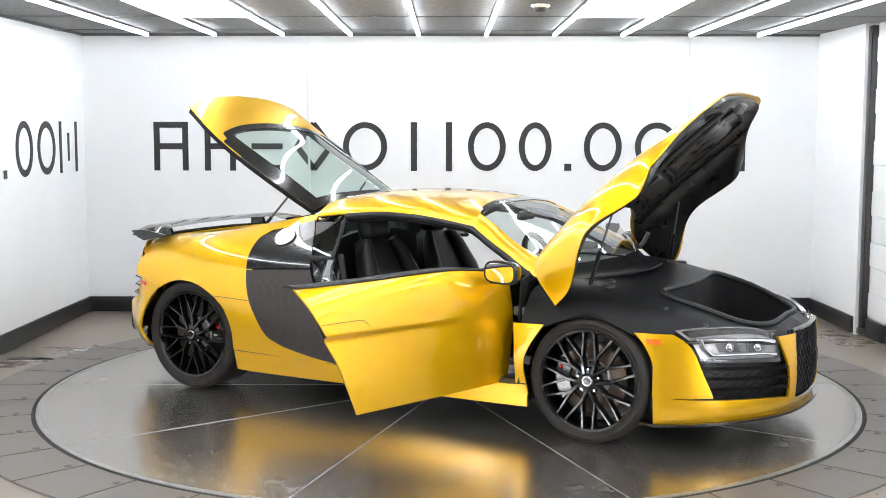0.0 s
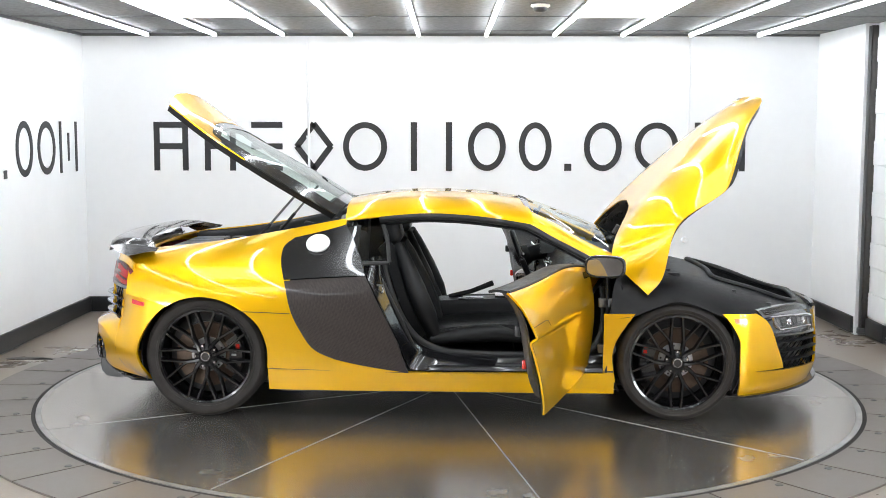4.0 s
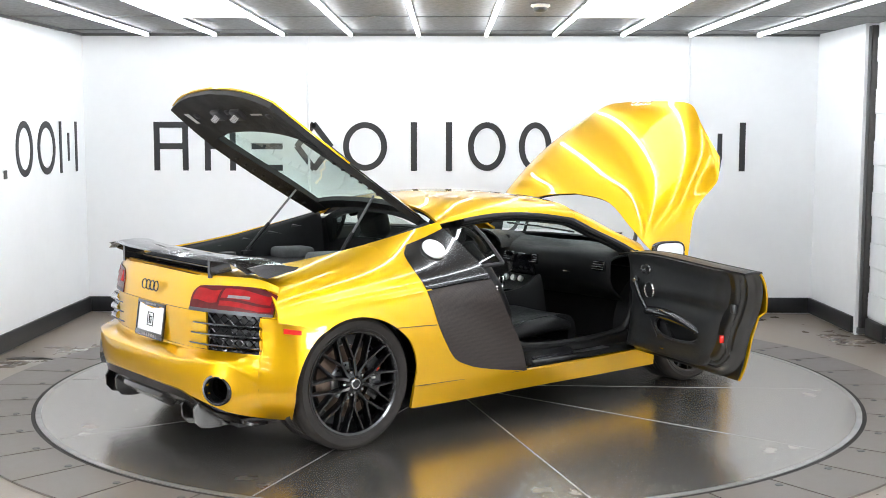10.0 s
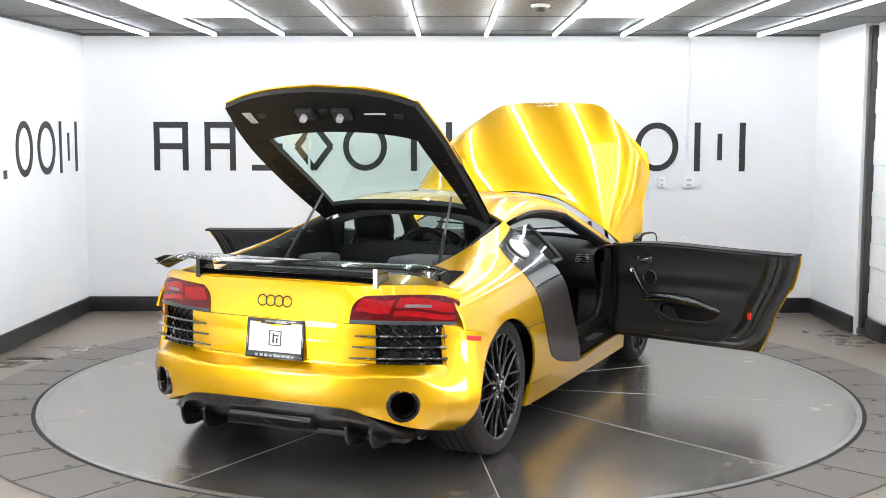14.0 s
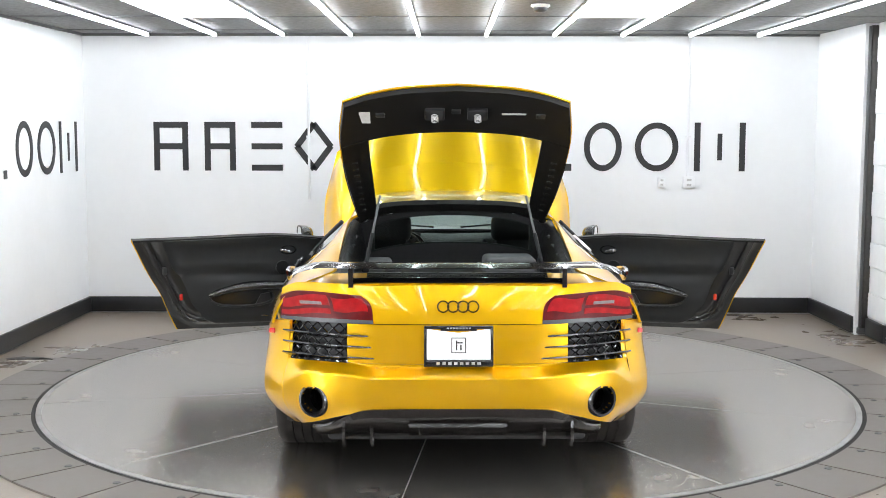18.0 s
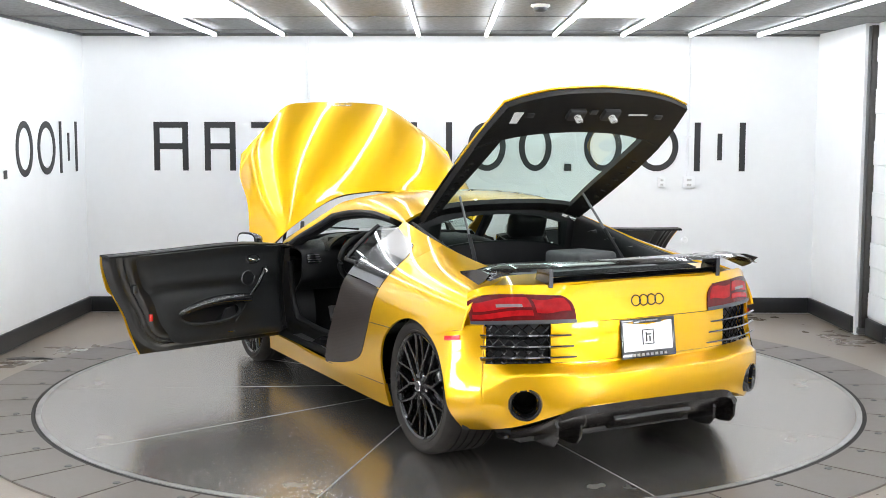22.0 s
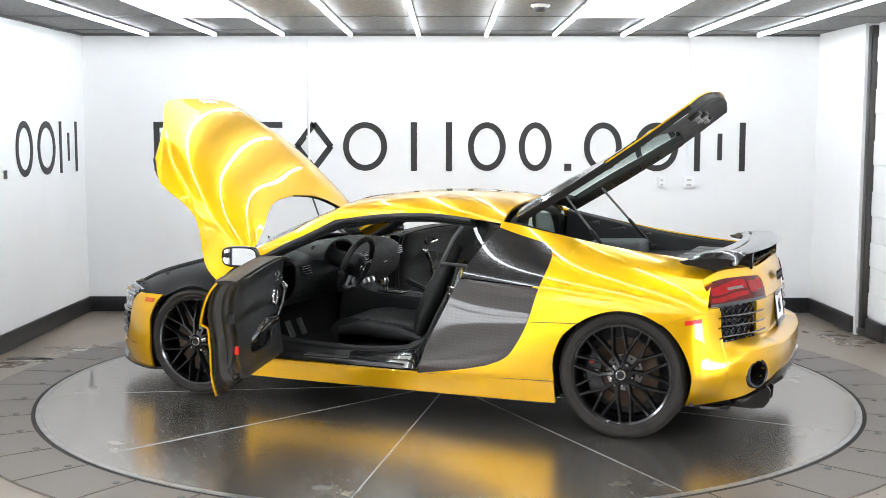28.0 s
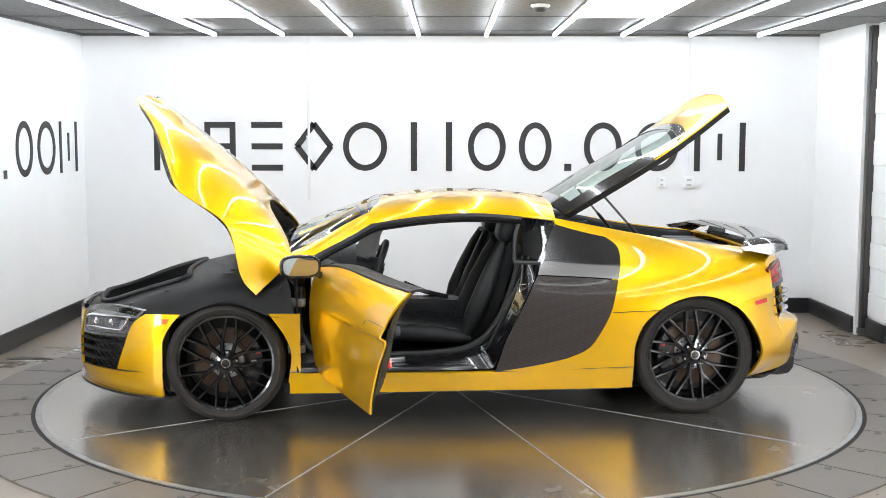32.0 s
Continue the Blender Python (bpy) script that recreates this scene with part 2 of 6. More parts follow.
def tube(points, r, n=10, closed=False, steps=0, flat=1.0):
    """A round bar along points (smoothed when steps is given)."""
    P = [Vector(p) for p in points]
    if steps:
        A = [arr(p) for p in points]
        if closed:
            A = A + [A[0]]
        P = [Vector(cr(A, k / steps)) for k in range(steps + (0 if closed else 1))]
    bm = bmesh.new()
    rings = []
    m = len(P)
    up = Vector((0, 0, 1))
    for i, p in enumerate(P):
        d = (P[(i + 1) % m] - P[i - 1]) if closed else (P[min(i + 1, m - 1)] - P[max(i - 1, 0)])
        d.normalize()
        s = d.cross(up)
        if s.length < 0.05:
            s = d.cross(Vector((0, 1, 0)))
        s.normalize()
        t = s.cross(d)
        rr = r[i] if isinstance(r, (list, tuple)) else r
        rings.append([bm.verts.new(p + (s * math.cos(a) + t * math.sin(a) * flat) * rr) for a in (2 * math.pi * k / n for k in range(n))])
    for i in range(m if closed else m - 1):
        a, b = rings[i], rings[(i + 1) % m]
        for k in range(n):
            bm.faces.new((a[k], a[(k + 1) % n], b[(k + 1) % n], b[k]))
    if not closed:
        bm.faces.new(rings[0][::-1])
        bm.faces.new(rings[-1])
    return bm


def lathe(profile, n=48, closed=False, axis="Y"):
    """A body of revolution; profile: (radius, along the axis)."""
    bm = bmesh.new()
    rings = []
    for r, h in profile:
        ring = []
        for k in range(n):
            a = 2 * math.pi * k / n
            c, s = r * math.cos(a), r * math.sin(a)
            ring.append(bm.verts.new((c, h, s) if axis == "Y" else (c, s, h) if axis == "Z" else (h, c, s)))
        rings.append(ring)
    m = len(rings)
    for i in range(m if closed else m - 1):
        a, b = rings[i], rings[(i + 1) % m]
        for k in range(n):
            bm.faces.new((a[k], a[(k + 1) % n], b[(k + 1) % n], b[k]))
    bmesh.ops.remove_doubles(bm, verts=bm.verts, dist=1e-6)
    return bm


def join(*bms):
    out = bmesh.new()
    for b in bms:
        me = bpy.data.meshes.new("tmp")
        b.to_mesh(me)
        b.free()
        out.from_mesh(me)
        bpy.data.meshes.remove(me)
    return out


def moved(bm, m):
    bmesh.ops.transform(bm, matrix=m, verts=bm.verts)
    return bm


def prism(poly, h, m=None):
    """A flat outline (x, y) raised by h, then posed by m."""
    bm = bmesh.new()
    a = [bm.verts.new((x, y, 0)) for x, y in poly]
    b = [bm.verts.new((x, y, h)) for x, y in poly]
    bm.faces.new(a[::-1])
    bm.faces.new(b)
    for k in range(len(poly)):
        j = (k + 1) % len(poly)
        bm.faces.new((a[k], a[j], b[j], b[k]))
    if m:
        bmesh.ops.transform(bm, matrix=m, verts=bm.verts)
    return bm


def empty(name, m=None):
    ob = new(name)
    ob.empty_display_size = 0.1
    if m:
        ob.matrix_basis = m
    return ob


# ---- the room ----
def room():
    def slab(name, bm, material, label, category):
        return tagged(part(name, bm, material, None, "", False), label, category, kind="structure")
    w = 0.15

    def about(x, deg):
        return pose(x, YB, 0, 0, 0, deg) @ pose(-x, -YB, 0)
    WEST, EAST = about(XL, -1.29), about(XR, 1.6)   # the side walls splay a little
    slab("floor", boxed(0, (YB + YF) / 2, -0.072, XR - XL + 2, YB - YF + 1, 0.12), CONCRETE, "worn brown-grey sealed concrete floor with stains", "floor")
    slab("wall_north", boxed((XL + XR) / 2, YB + w / 2, ZC / 2, XR - XL + 2 * w, w, ZC + 0.2), WALL, "smooth white painted back wall with dark sign shapes", "wall")
    slab("wall_west", moved(boxed(XL - w / 2, (YB + YF) / 2, ZC / 2, w, YB - YF, ZC + 0.2), WEST), WALL, "smooth white painted side wall with dark sign shapes", "wall")
    slab("wall_east", moved(boxed(XR + w / 2, (YB + 1.90) / 2, ZC / 2, w, YB - 1.90, ZC + 0.2), EAST), WALL, "smooth white painted side wall beside a steel channel", "wall")
    slab("wall_south", boxed(0, YF - w / 2, ZC / 2, 8, w, ZC + 0.2), DARK_WALL, "plain dark brown painted wall", "wall")
    # bright windows in the side walls, beyond the view
    for nm, m in (("window_1", WEST @ pose(XL + 0.03, -4.2, 0.70, 0, 0, -90)), ("window_2", pose(XR + 0.08, -4.4, 0.70, 0, 0, 90))):
        win = empty(nm, m)
        part("pane", boxed(0, -0.008, 0, 1.46, 0.012, 0.80), DAYLIGHT, win, "bright daylit pane")
        part("window_frame", join(boxed(0, 0, 0.42, 1.6, 0.05, 0.06, 0.006), boxed(0, 0, -0.42, 1.6, 0.05, 0.06, 0.006), boxed(0.77, 0, 0, 0.06, 0.05, 0.78, 0.006), boxed(-0.77, 0, 0, 0.06, 0.05, 0.78, 0.006)), SKIRT, win)
        for z in (0.0,):
            part("glazing_bar", boxed(0, 0.01, z, 1.48, 0.03, 0.05, 0.004), SKIRT, win)
        tagged(win, "low bright window with dark frame and bar", "window", kind="structure")
    # block wall beyond the steel channel, each block proud of its joints
    east = slab("wall_east_block", boxed(XR + 0.115 + w / 2 + 0.004, (1.86 + YF) / 2, ZC / 2, w, 1.86 - YF, ZC + 0.2), RED_BAR, "white painted concrete block wall", "wall")
    bm = boxed(0, 0, 0, 0.012, 0.39, 0.192, 0.004, seg=1)
    first = None
    for r in range(12):
        for k in range(3):
            y = 1.66 - k * 0.40 - (0.2 if r % 2 else 0)
            if first is None:
                first = part("block", bm, RED_BAR, east)
                ob = first
            else:
                ob = new("block", first.data)
                ob.parent = east
            ob.location = (XR + 0.115, y, 0.24 + r * 0.20)
    # skirting
    for nm, a in (("baseboard_north", ((XL + XR) / 2, YB - 0.012, 0.067, XR - XL - 0.05, 0.024, 0.134)),
                  ("baseboard_west", (XL + 0.012, (YB + YF) / 2, 0.067, 0.024, YB - YF, 0.134)),
                  ("baseboard_east", (XR - 0.012, (YB + 1.93) / 2, 0.067, 0.024, YB - 1.93, 0.134)),
                  ("baseboard_east_block", (XR + 0.10, 1.64, 0.067, 0.03, 0.38, 0.134))):
        tagged(part(nm, moved(boxed(*a, bevel=0.004), {"baseboard_west": WEST, "baseboard_east": EAST}.get(nm, Matrix.Identity(4))), SKIRT), "black rubber skirting along a white wall", "skirting", kind="structure")
    # ceiling: one mesh of tiles over a thin grid
    bm = boxed(0, (YB + YF) / 2, ZC + 0.09, XR - XL + 1.2, YB - YF + w, 0.1)
    xs = [XL - 0.3] + [-2.55 + 0.5735 * i for i in range(10)] + [XR + 0.4]
    ys = [YB] + [2.55 - 1.22 * i for i in range(10)] + [YF]
    for i in range(len(xs) - 1):
        for j in range(len(ys) - 1):
            sx, sy = xs[i + 1] - xs[i] - 0.014, ys[j] - ys[j + 1] - 0.014
            box(bm, (xs[i] + xs[i + 1]) / 2, (ys[j] + ys[j + 1]) / 2, ZC + 0.022 + random.uniform(0, 0.003), sx, sy, 0.036)
    slab("ceiling", bm, TILE, "dark grey textured ceiling tiles in a metal grid", "ceiling")
    bm = bmesh.new()
    for y in ys[1:-1]:
        box(bm, (XL + XR) / 2, y, ZC + 0.006, XR - XL, 0.022, 0.012)
    box(bm, (XL + XR) / 2, YB - 0.011, ZC - 0.004, XR - XL, 0.022, 0.022)
    for v in box(bm, XL + 0.011, (YB + YF) / 2, ZC - 0.004, 0.022, YB - YF - 0.05, 0.022):
        v.co = WEST @ v.co
    slab("ceiling_trim", bm, GRID, "thin grey metal ceiling grid bars", "trim")
    # tubes
    for i in range(10):
        x = -2.55 + 0.5735 * i
        lamp = empty("tube_light", pose(x, 0, 0))
        y1 = 2.66
        part("housing", boxed(0, (y1 + YF + 0.6) / 2, ZC - 0.004, 0.034, y1 - YF - 0.6, 0.014, 0.003, seg=1), GRID, lamp, "grey metal housing")
        part("diffuser", tube([(0, y1, ZC - 0.026), (0, YF + 0.6, ZC - 0.026)], 0.016, 10), TUBE, lamp, "glowing white tube")
        tagged(lamp, "long glowing white tube light under grey ceiling", "ceiling light", "rows of ceiling tubes")
    for x in (-2.55 + 1.5 * 0.5735, -2.55 + 6.5 * 0.5735):
        for y in (0.72, -1.72, -4.16):
            p = empty("light_panel", pose(x, y, ZC - 0.003))
            part("frame", join(boxed(0, 0.595, 0.002, 0.52, 0.016, 0.012), boxed(0, -0.595, 0.002, 0.52, 0.016, 0.012), boxed(0.262, 0, 0.002, 0.016, 1.2, 0.012), boxed(-0.262, 0, 0.002, 0.016, 1.2, 0.012)), WHITE_PLATE, p)
            part("diffuser", boxed(0, 0, 0, 0.51, 1.17, 0.008), PANEL_LIGHT, p, "glowing white flat panel")
            tagged(p, "white flat ceiling light panel between tubes", "ceiling light", "ceiling light panels")
    d = empty("smoke_detector", pose(0.60, 0.44, ZC))
    part("base", lathe([(0.0, 0.0), (0.062, 0.0), (0.066, -0.012), (0.05, -0.022)], 24, axis="Z"), WHITE_PLATE, d)
    part("head", lathe([(0.045, -0.022), (0.046, -0.038), (0.03, -0.05), (0.0, -0.052)], 24, axis="Z"), GREY_PLASTIC, d, "grey slotted head")
    tagged(d, "round white smoke detector on the ceiling", "smoke detector")

    # sign shapes on the walls, plain strokes in place of lettering
    z0, z1, s = 1.252, 1.678, 0.052

    def px(p):
        return -2.50 + (p - 290) * 0.00496

    def strokes(kind, a, b):
        h, wd = z1 - z0, b - a
        bm = bmesh.new()
        cx, cz = (a + b) / 2, (z0 + z1) / 2
        if kind == "bar":
            box(bm, cx, 0, cz, min(wd, s * 1.05), 0.004, h)
        elif kind == "dot":
            box(bm, cx, 0, z0 + 0.033, 0.062, 0.004, 0.062, 0.0015)
        elif kind == "frame":
            for x in (a + s / 2, b - s / 2):
                box(bm, x, 0, cz, s, 0.004, h)
            for z in (z1 - s / 2, cz):
                box(bm, cx, 0, z, wd - 2 * s, 0.004, s)
        elif kind == "pair":
            for x in (a + s / 2, b - s / 2):
                box(bm, x, 0, cz, s, 0.004, h)
            box(bm, cx, 0, cz, s * 0.8, 0.004, h * 0.55)
        elif kind == "bars":
            for z in (z1 - s / 2, cz, z0 + s / 2):
                box(bm, cx, 0, z, wd, 0.004, s)
        elif kind == "cross":
            L = math.hypot(wd, h) * 0.48
            for sg in (1, -1):
                for q in (1, -1):
                    box(bm, cx + sg * wd * 0.23, 0, cz + q * h * 0.23, s, 0.004, L, 0, pose(0, 0, 0, 0, -sg * q * math.degrees(math.atan2(wd, h)), 0))
        else:
            n = 40
            ro = [(cx + math.cos(t) * wd / 2, cz + math.sin(t) * h / 2) for t in (2 * math.pi * k / n for k in range(n))]
            ri = [(cx + math.cos(t) * (wd / 2 - s), cz + math.sin(t) * (h / 2 - s)) for t in (2 * math.pi * k / n for k in range(n))]
            A = [[bm.verts.new((x, y, z)) for x, z in r] for r in (ro, ri) for y in (-0.002, 0.002)]
            for k in range(n):
                j = (k + 1) % n
                for p, q in ((0, 1), (1, 3), (3, 2), (2, 0)):
                    bm.faces.new((A[p][k], A[p][j], A[q][j], A[q][k]))
        return bm
    sign = empty("wall_sign", pose(0, YB - 0.004, 0))
    for kind, a, b in (("frame", 272, 333), ("frame", 362, 417), ("bars", 445, 500), ("cross", 523, 588), ("ring", 607, 685), ("bar", 700, 765), ("bar", 789, 800),
                       ("ring", 828, 895), ("ring", 918, 976), ("dot", 998, 1012), ("ring", 1033, 1100), ("ring", 1123, 1200), ("pair", 1228, 1318)):
        part("stroke", strokes(kind, px(a), px(b)), SIGN, sign, smooth=False)
    tagged(sign, "row of charcoal painted sign shapes on the white wall", "sign")
    side = empty("wall_sign", WEST @ pose(XL + 0.004, 0, 0, 0, 0, 90))
    for kind, a, b in (("ring", 0.74, 1.08), ("dot", 1.15, 1.23), ("ring", 1.40, 1.74), ("ring", 1.84, 2.23), ("pair", 2.33, 2.76)):
        part("stroke", strokes(kind, a, b), SIGN, side, smooth=False)
    tagged(side, "row of charcoal painted sign shapes on the side wall", "sign")

    # wall services
    for x, z in ((-1.226, 1.0), (2.093, 1.17)):
        c = empty("conduit", pose(x, YB - 0.012, 0))
        part("pipe", tube([(0, 0, z), (0, 0, ZC - 0.02)], 0.011, 10), WALL, c)
        for zz in (1.55, 2.1):
            part("clip", boxed(0, 0.004, zz, 0.05, 0.014, 0.018, 0.003, seg=1), WALL, c)
        tagged(c, "thin white painted conduit on the wall", "conduit")
    for nm, x, z, sx, sz, lb in (("junction_box", 2.107, 1.155, 0.10, 0.10, "white painted junction box on the wall"), ("power_outlet", 1.869, 1.155, 0.062, 0.085, "white wall power outlet"),
                                 ("wall_button", 2.084, 0.646, 0.05, 0.05, "small white round button on the wall")):
        o = empty(nm, pose(x, YB - 0.02, z))
        if nm == "wall_button":
            part("cover", lathe([(0, -0.012), (0.022, -0.012), (0.026, 0.0), (0.028, 0.02)], 20), WALL, o)
        else:
            part("cover", boxed(0, 0, 0, sx, 0.04, sz, 0.006), WALL, o)
            for q in (-1, 1):
                part("socket", boxed(0, -0.0215, q * sz * 0.22, sx * 0.4, 0.004, sz * 0.2, 0.001, seg=1), PALE_LABEL, o)
        tagged(o, lb, "wall fitting")
    ch = empty("steel_channel", pose(XR + 0.085, 1.885, 0))
    part("post", boxed(0.01, 0, ZC / 2, 0.05, 0.05, ZC - 0.02, 0.004), STEEL, ch)
    part("rail", boxed(-0.026, -0.012, ZC / 2, 0.018, 0.02, ZC - 0.03, 0.003), GRID, ch, "dark rail")
    part("rail", boxed(-0.026, 0.018, ZC / 2, 0.012, 0.012, ZC - 0.03, 0.003), ALU, ch, "bright rail")
    part("foot", boxed(0.0, 0, 0.025, 0.08, 0.07, 0.05, 0.006), GRID, ch)
    tagged(ch, "scuffed steel door channel on the white wall", "door channel")
    for x, y, sx, sy in ((-3.0, 0.865, 0.14, 0.06), (-2.82, 0.855, 0.17, 0.04)):
        n = 28
        poly = [(math.cos(a) * sx * (1 + 0.18 * math.sin(3 * a + x)), math.sin(a) * sy * (1 + 0.2 * math.cos(2 * a))) for a in (2 * math.pi * k / n for k in range(n))]
        tagged(part("floor_stain", prism(poly, 0.003, pose(x, y, -0.013)), STAIN), "dark oily stain on the concrete floor", "stain")


TURN = 2.508   # radius of the turning disc


def sector(r0, r1, a0, a1, z0, z1, n):
    bm = bmesh.new()
    cols = []
    for k in range(n + 1):
        a = radians(a0 + (a1 - a0) * k / n)
        c, s = math.cos(a), math.sin(a)
        cols.append([bm.verts.new((r * c, r * s, z)) for r, z in ((r0, z0), (r1, z0), (r1, z1), (r0, z1))])
    for k in range(n):
        for i in range(4):
            j = (i + 1) % 4
            bm.faces.new((cols[k][i], cols[k][j], cols[k + 1][j], cols[k + 1][i]))
    bm.faces.new(cols[0])
    bm.faces.new(cols[-1][::-1])
    return bm


def turntable():
    disc = empty("turntable")
    me = None
    for i in range(10):
        gap = 0.08
        if me is None:
            ob = part("plate", sector(0.012, TURN - 0.045, gap, 36 - gap, -0.0125, 0.0, 18), PLATE, disc, smooth=False)
            me = ob.data
        else:
            ob = new("plate", me)
            ob.parent = disc
        ob.rotation_euler = (0, 0, radians(30 + 36 * i))
    # added pale strips: the light caught on the plates' edges, put into colour
    strip = None
    for i in range(10):
        if strip is None:
            ob = part("joint_glint", boxed(1.24, 0, 0.0004, 2.42, 0.0045, 0.002), JOINT_GLINT, disc, "thin pale strip standing for light on a plate joint", smooth=False)
            strip = ob.data
        else:
            ob = new("joint_glint", strip)
            ob.parent = disc
        ob.rotation_euler = (0, 0, radians(30 + 36 * i))
    part("rim_band", sector(TURN - 0.043, TURN - 0.012, 0, 359.99, -0.0125, 0.001, 120), RIM_STEEL, disc, "worn steel rim band", smooth=False)
    part("underlay", sector(0.005, TURN - 0.05, 0, 359.99, -0.014, -0.005, 90), GRID, disc, "dark bed under the plates", smooth=False)
    tagged(disc, "round satin steel turntable of ten wedge plates", "turntable")
    gapr = sector(TURN - 0.011, TURN + 0.012, 0, 359.99, -0.014, -0.003, 160)
    tagged(part("turntable_gap", gapr, RUBBER, None, "", False), "black rubber ring round the turntable", "rubber ring", kind="structure")
    apron = empty("turntable_apron")
    me = None
    for k in range(40):
        if me is None:
            ob = part("plate", sector(TURN + 0.013, 2.90, 0.12, 8.88, -0.0125, -0.0015, 6), APRON, apron, smooth=False)
            me = ob.data
        else:
            ob = new("plate", me)
            ob.parent = apron
        ob.rotation_euler = (0, 0, radians(0.8 + 9 * k))
    bolt = None
    for k in range(40):
        if bolt is None:
            ob = part("bolt", lathe([(0, 0.002), (0.016, 0.002), (0.02, -0.0015)], 10, axis="Z"), GRID, apron)
            bolt = ob.data
        else:
            ob = new("bolt", bolt)
            ob.parent = apron
        a = radians(0.8 + 9 * k - 0.9)
        ob.location = (2.60 * math.cos(a), 2.60 * math.sin(a), 0)
    tagged(apron, "ring of painted brown-grey apron plates with dark bolts", "apron", kind="structure")
    return disc


room()
DISC = turntable()


import functools

# ---- the car: built along x (nose to +x), y to its left, on z = 0 ----
CAR = empty("sports_car")
ARCH_R, ARCH_F = (-1.325, 0.342), (1.325, 0.337)

# side of the body: stations along x, each from the sill up to the roof or the tail deck (y, z)
STATIONS = (-1.78, -1.325, -0.92, -0.5, 0.0, 0.5, 0.98)
SIDE = [
    [(0.83, 0.20), (0.89, 0.34), (0.905, 0.50), (0.90, 0.66), (0.852, 0.79), (0.755, 0.885), (0.585, 0.93)],
    [(0.86, 0.17), (0.91, 0.32), (0.945, 0.50), (0.942, 0.68), (0.885, 0.82), (0.775, 0.92), (0.60, 0.972)],
    [(0.884, 0.16), (0.914, 0.28), (0.936, 0.43), (0.936, 0.66), (0.878, 0.81), (0.748, 0.94), (0.60, 1.04)],
    [(0.880, 0.155), (0.921, 0.28), (0.935, 0.42), (0.920, 0.63), (0.895, 0.78), (0.800, 0.915), (0.595, 1.115)],
    [(0.878, 0.155), (0.920, 0.28), (0.920, 0.42), (0.914, 0.63), (0.898, 0.77), (0.838, 0.89), (0.575, 1.165)],
    [(0.868, 0.150), (0.886, 0.28), (0.893, 0.42), (0.908, 0.62), (0.896, 0.755), (0.855, 0.865), (0.615, 1.095)],
    [(0.863, 0.150), (0.87, 0.28), (0.895, 0.42), (0.902, 0.61), (0.890, 0.74), (0.855, 0.82), (0.74, 0.885)]]
_SIDE = [[arr(p) for p in r] for r in SIDE]


def side_at(x, s):
    """A point of the body's left side at x and s (0 sill, 1 top)."""
    if x > 0.98:
        a, b = side_at(0.98, s), side_at(0.90, s)
        return a + (a - b) * arr((1, 0.4, 0.4)) * (x - 0.98) / 0.08
    i = 0
    while i < len(STATIONS) - 2 and x > STATIONS[i + 1]:
        i += 1
    f = (x - STATIONS[i]) / (STATIONS[i + 1] - STATIONS[i])
    n = len(STATIONS)
    p = [cr(_SIDE[min(max(k, 0), n - 1)], s) for k in (i - 1, i, i + 1, i + 2)]
    if i == 0:
        p[0] = 2 * p[1] - p[2]
    if i + 2 > n - 1:
        p[3] = 2 * p[2] - p[1]
    q = 0.5 * (2 * p[1] + (p[2] - p[0]) * f + (2 * p[0] - 5 * p[1] + 4 * p[2] - p[3]) * f * f + (3 * p[1] - p[0] - 3 * p[2] + p[3]) * f ** 3)
    return np.array((x, q[0], q[1]))


def s_of(x, z):
    a, b = 0.0, 1.0
    for _ in range(24):
        m = (a + b) / 2
        if side_at(x, m)[2] < z:
            a = m
        else:
            b = m
    return (a + b) / 2


# the rear of the side as one even surface through the same stations
def side_powers(x, s):
    return [(x + 0.8) ** i * (s - 0.5) ** j for i in range(5) for j in range(7)]


rear_net = [(x, s, side_at(x, s)) for x in (-1.78, -1.55, -1.325, -1.12, -0.92, -0.71, -0.5, -0.25, 0.0, 0.25) for s in np.linspace(0, 1, 25)]
REAR_C = np.linalg.lstsq(np.array([side_powers(x, s) for x, s, p in rear_net]), np.array([p[1:] for x, s, p in rear_net]), rcond=None)[0]


def rear_at(x, s):
    y, z = np.dot(side_powers(x, s), REAR_C)
    return np.array((x, y, z))


def between(inner, outer, at=None):
    """A patch of the side between two lines of (x, z) or (x, 's', s) points."""
    def dom(p):
        return arr((p[0], p[2])) if len(p) == 3 else arr((p[0], s_of(p[0], p[1])))
    A, B = [dom(p) for p in inner], [dom(p) for p in outer]

    def f(u, v):
        q = cr(A, u) * (1 - v) + cr(B, u) * v
        return (at or side_at)(q[0], min(max(q[1], 0), 1))
    return f


def pair(name, bm, material, parent=None, label="", label_right=""):
    """The same part on the left and on the right side of the car."""
    a = part(name, bm, material, parent or CAR, label)
    b = part_mesh(name, mirrored(a.data), material, parent or CAR, label_right or label)
    return a, b


def arch(c, rx, rz, deg):
    return (c[0] + rx * math.cos(radians(deg)), c[1] + rz * math.sin(radians(deg)))


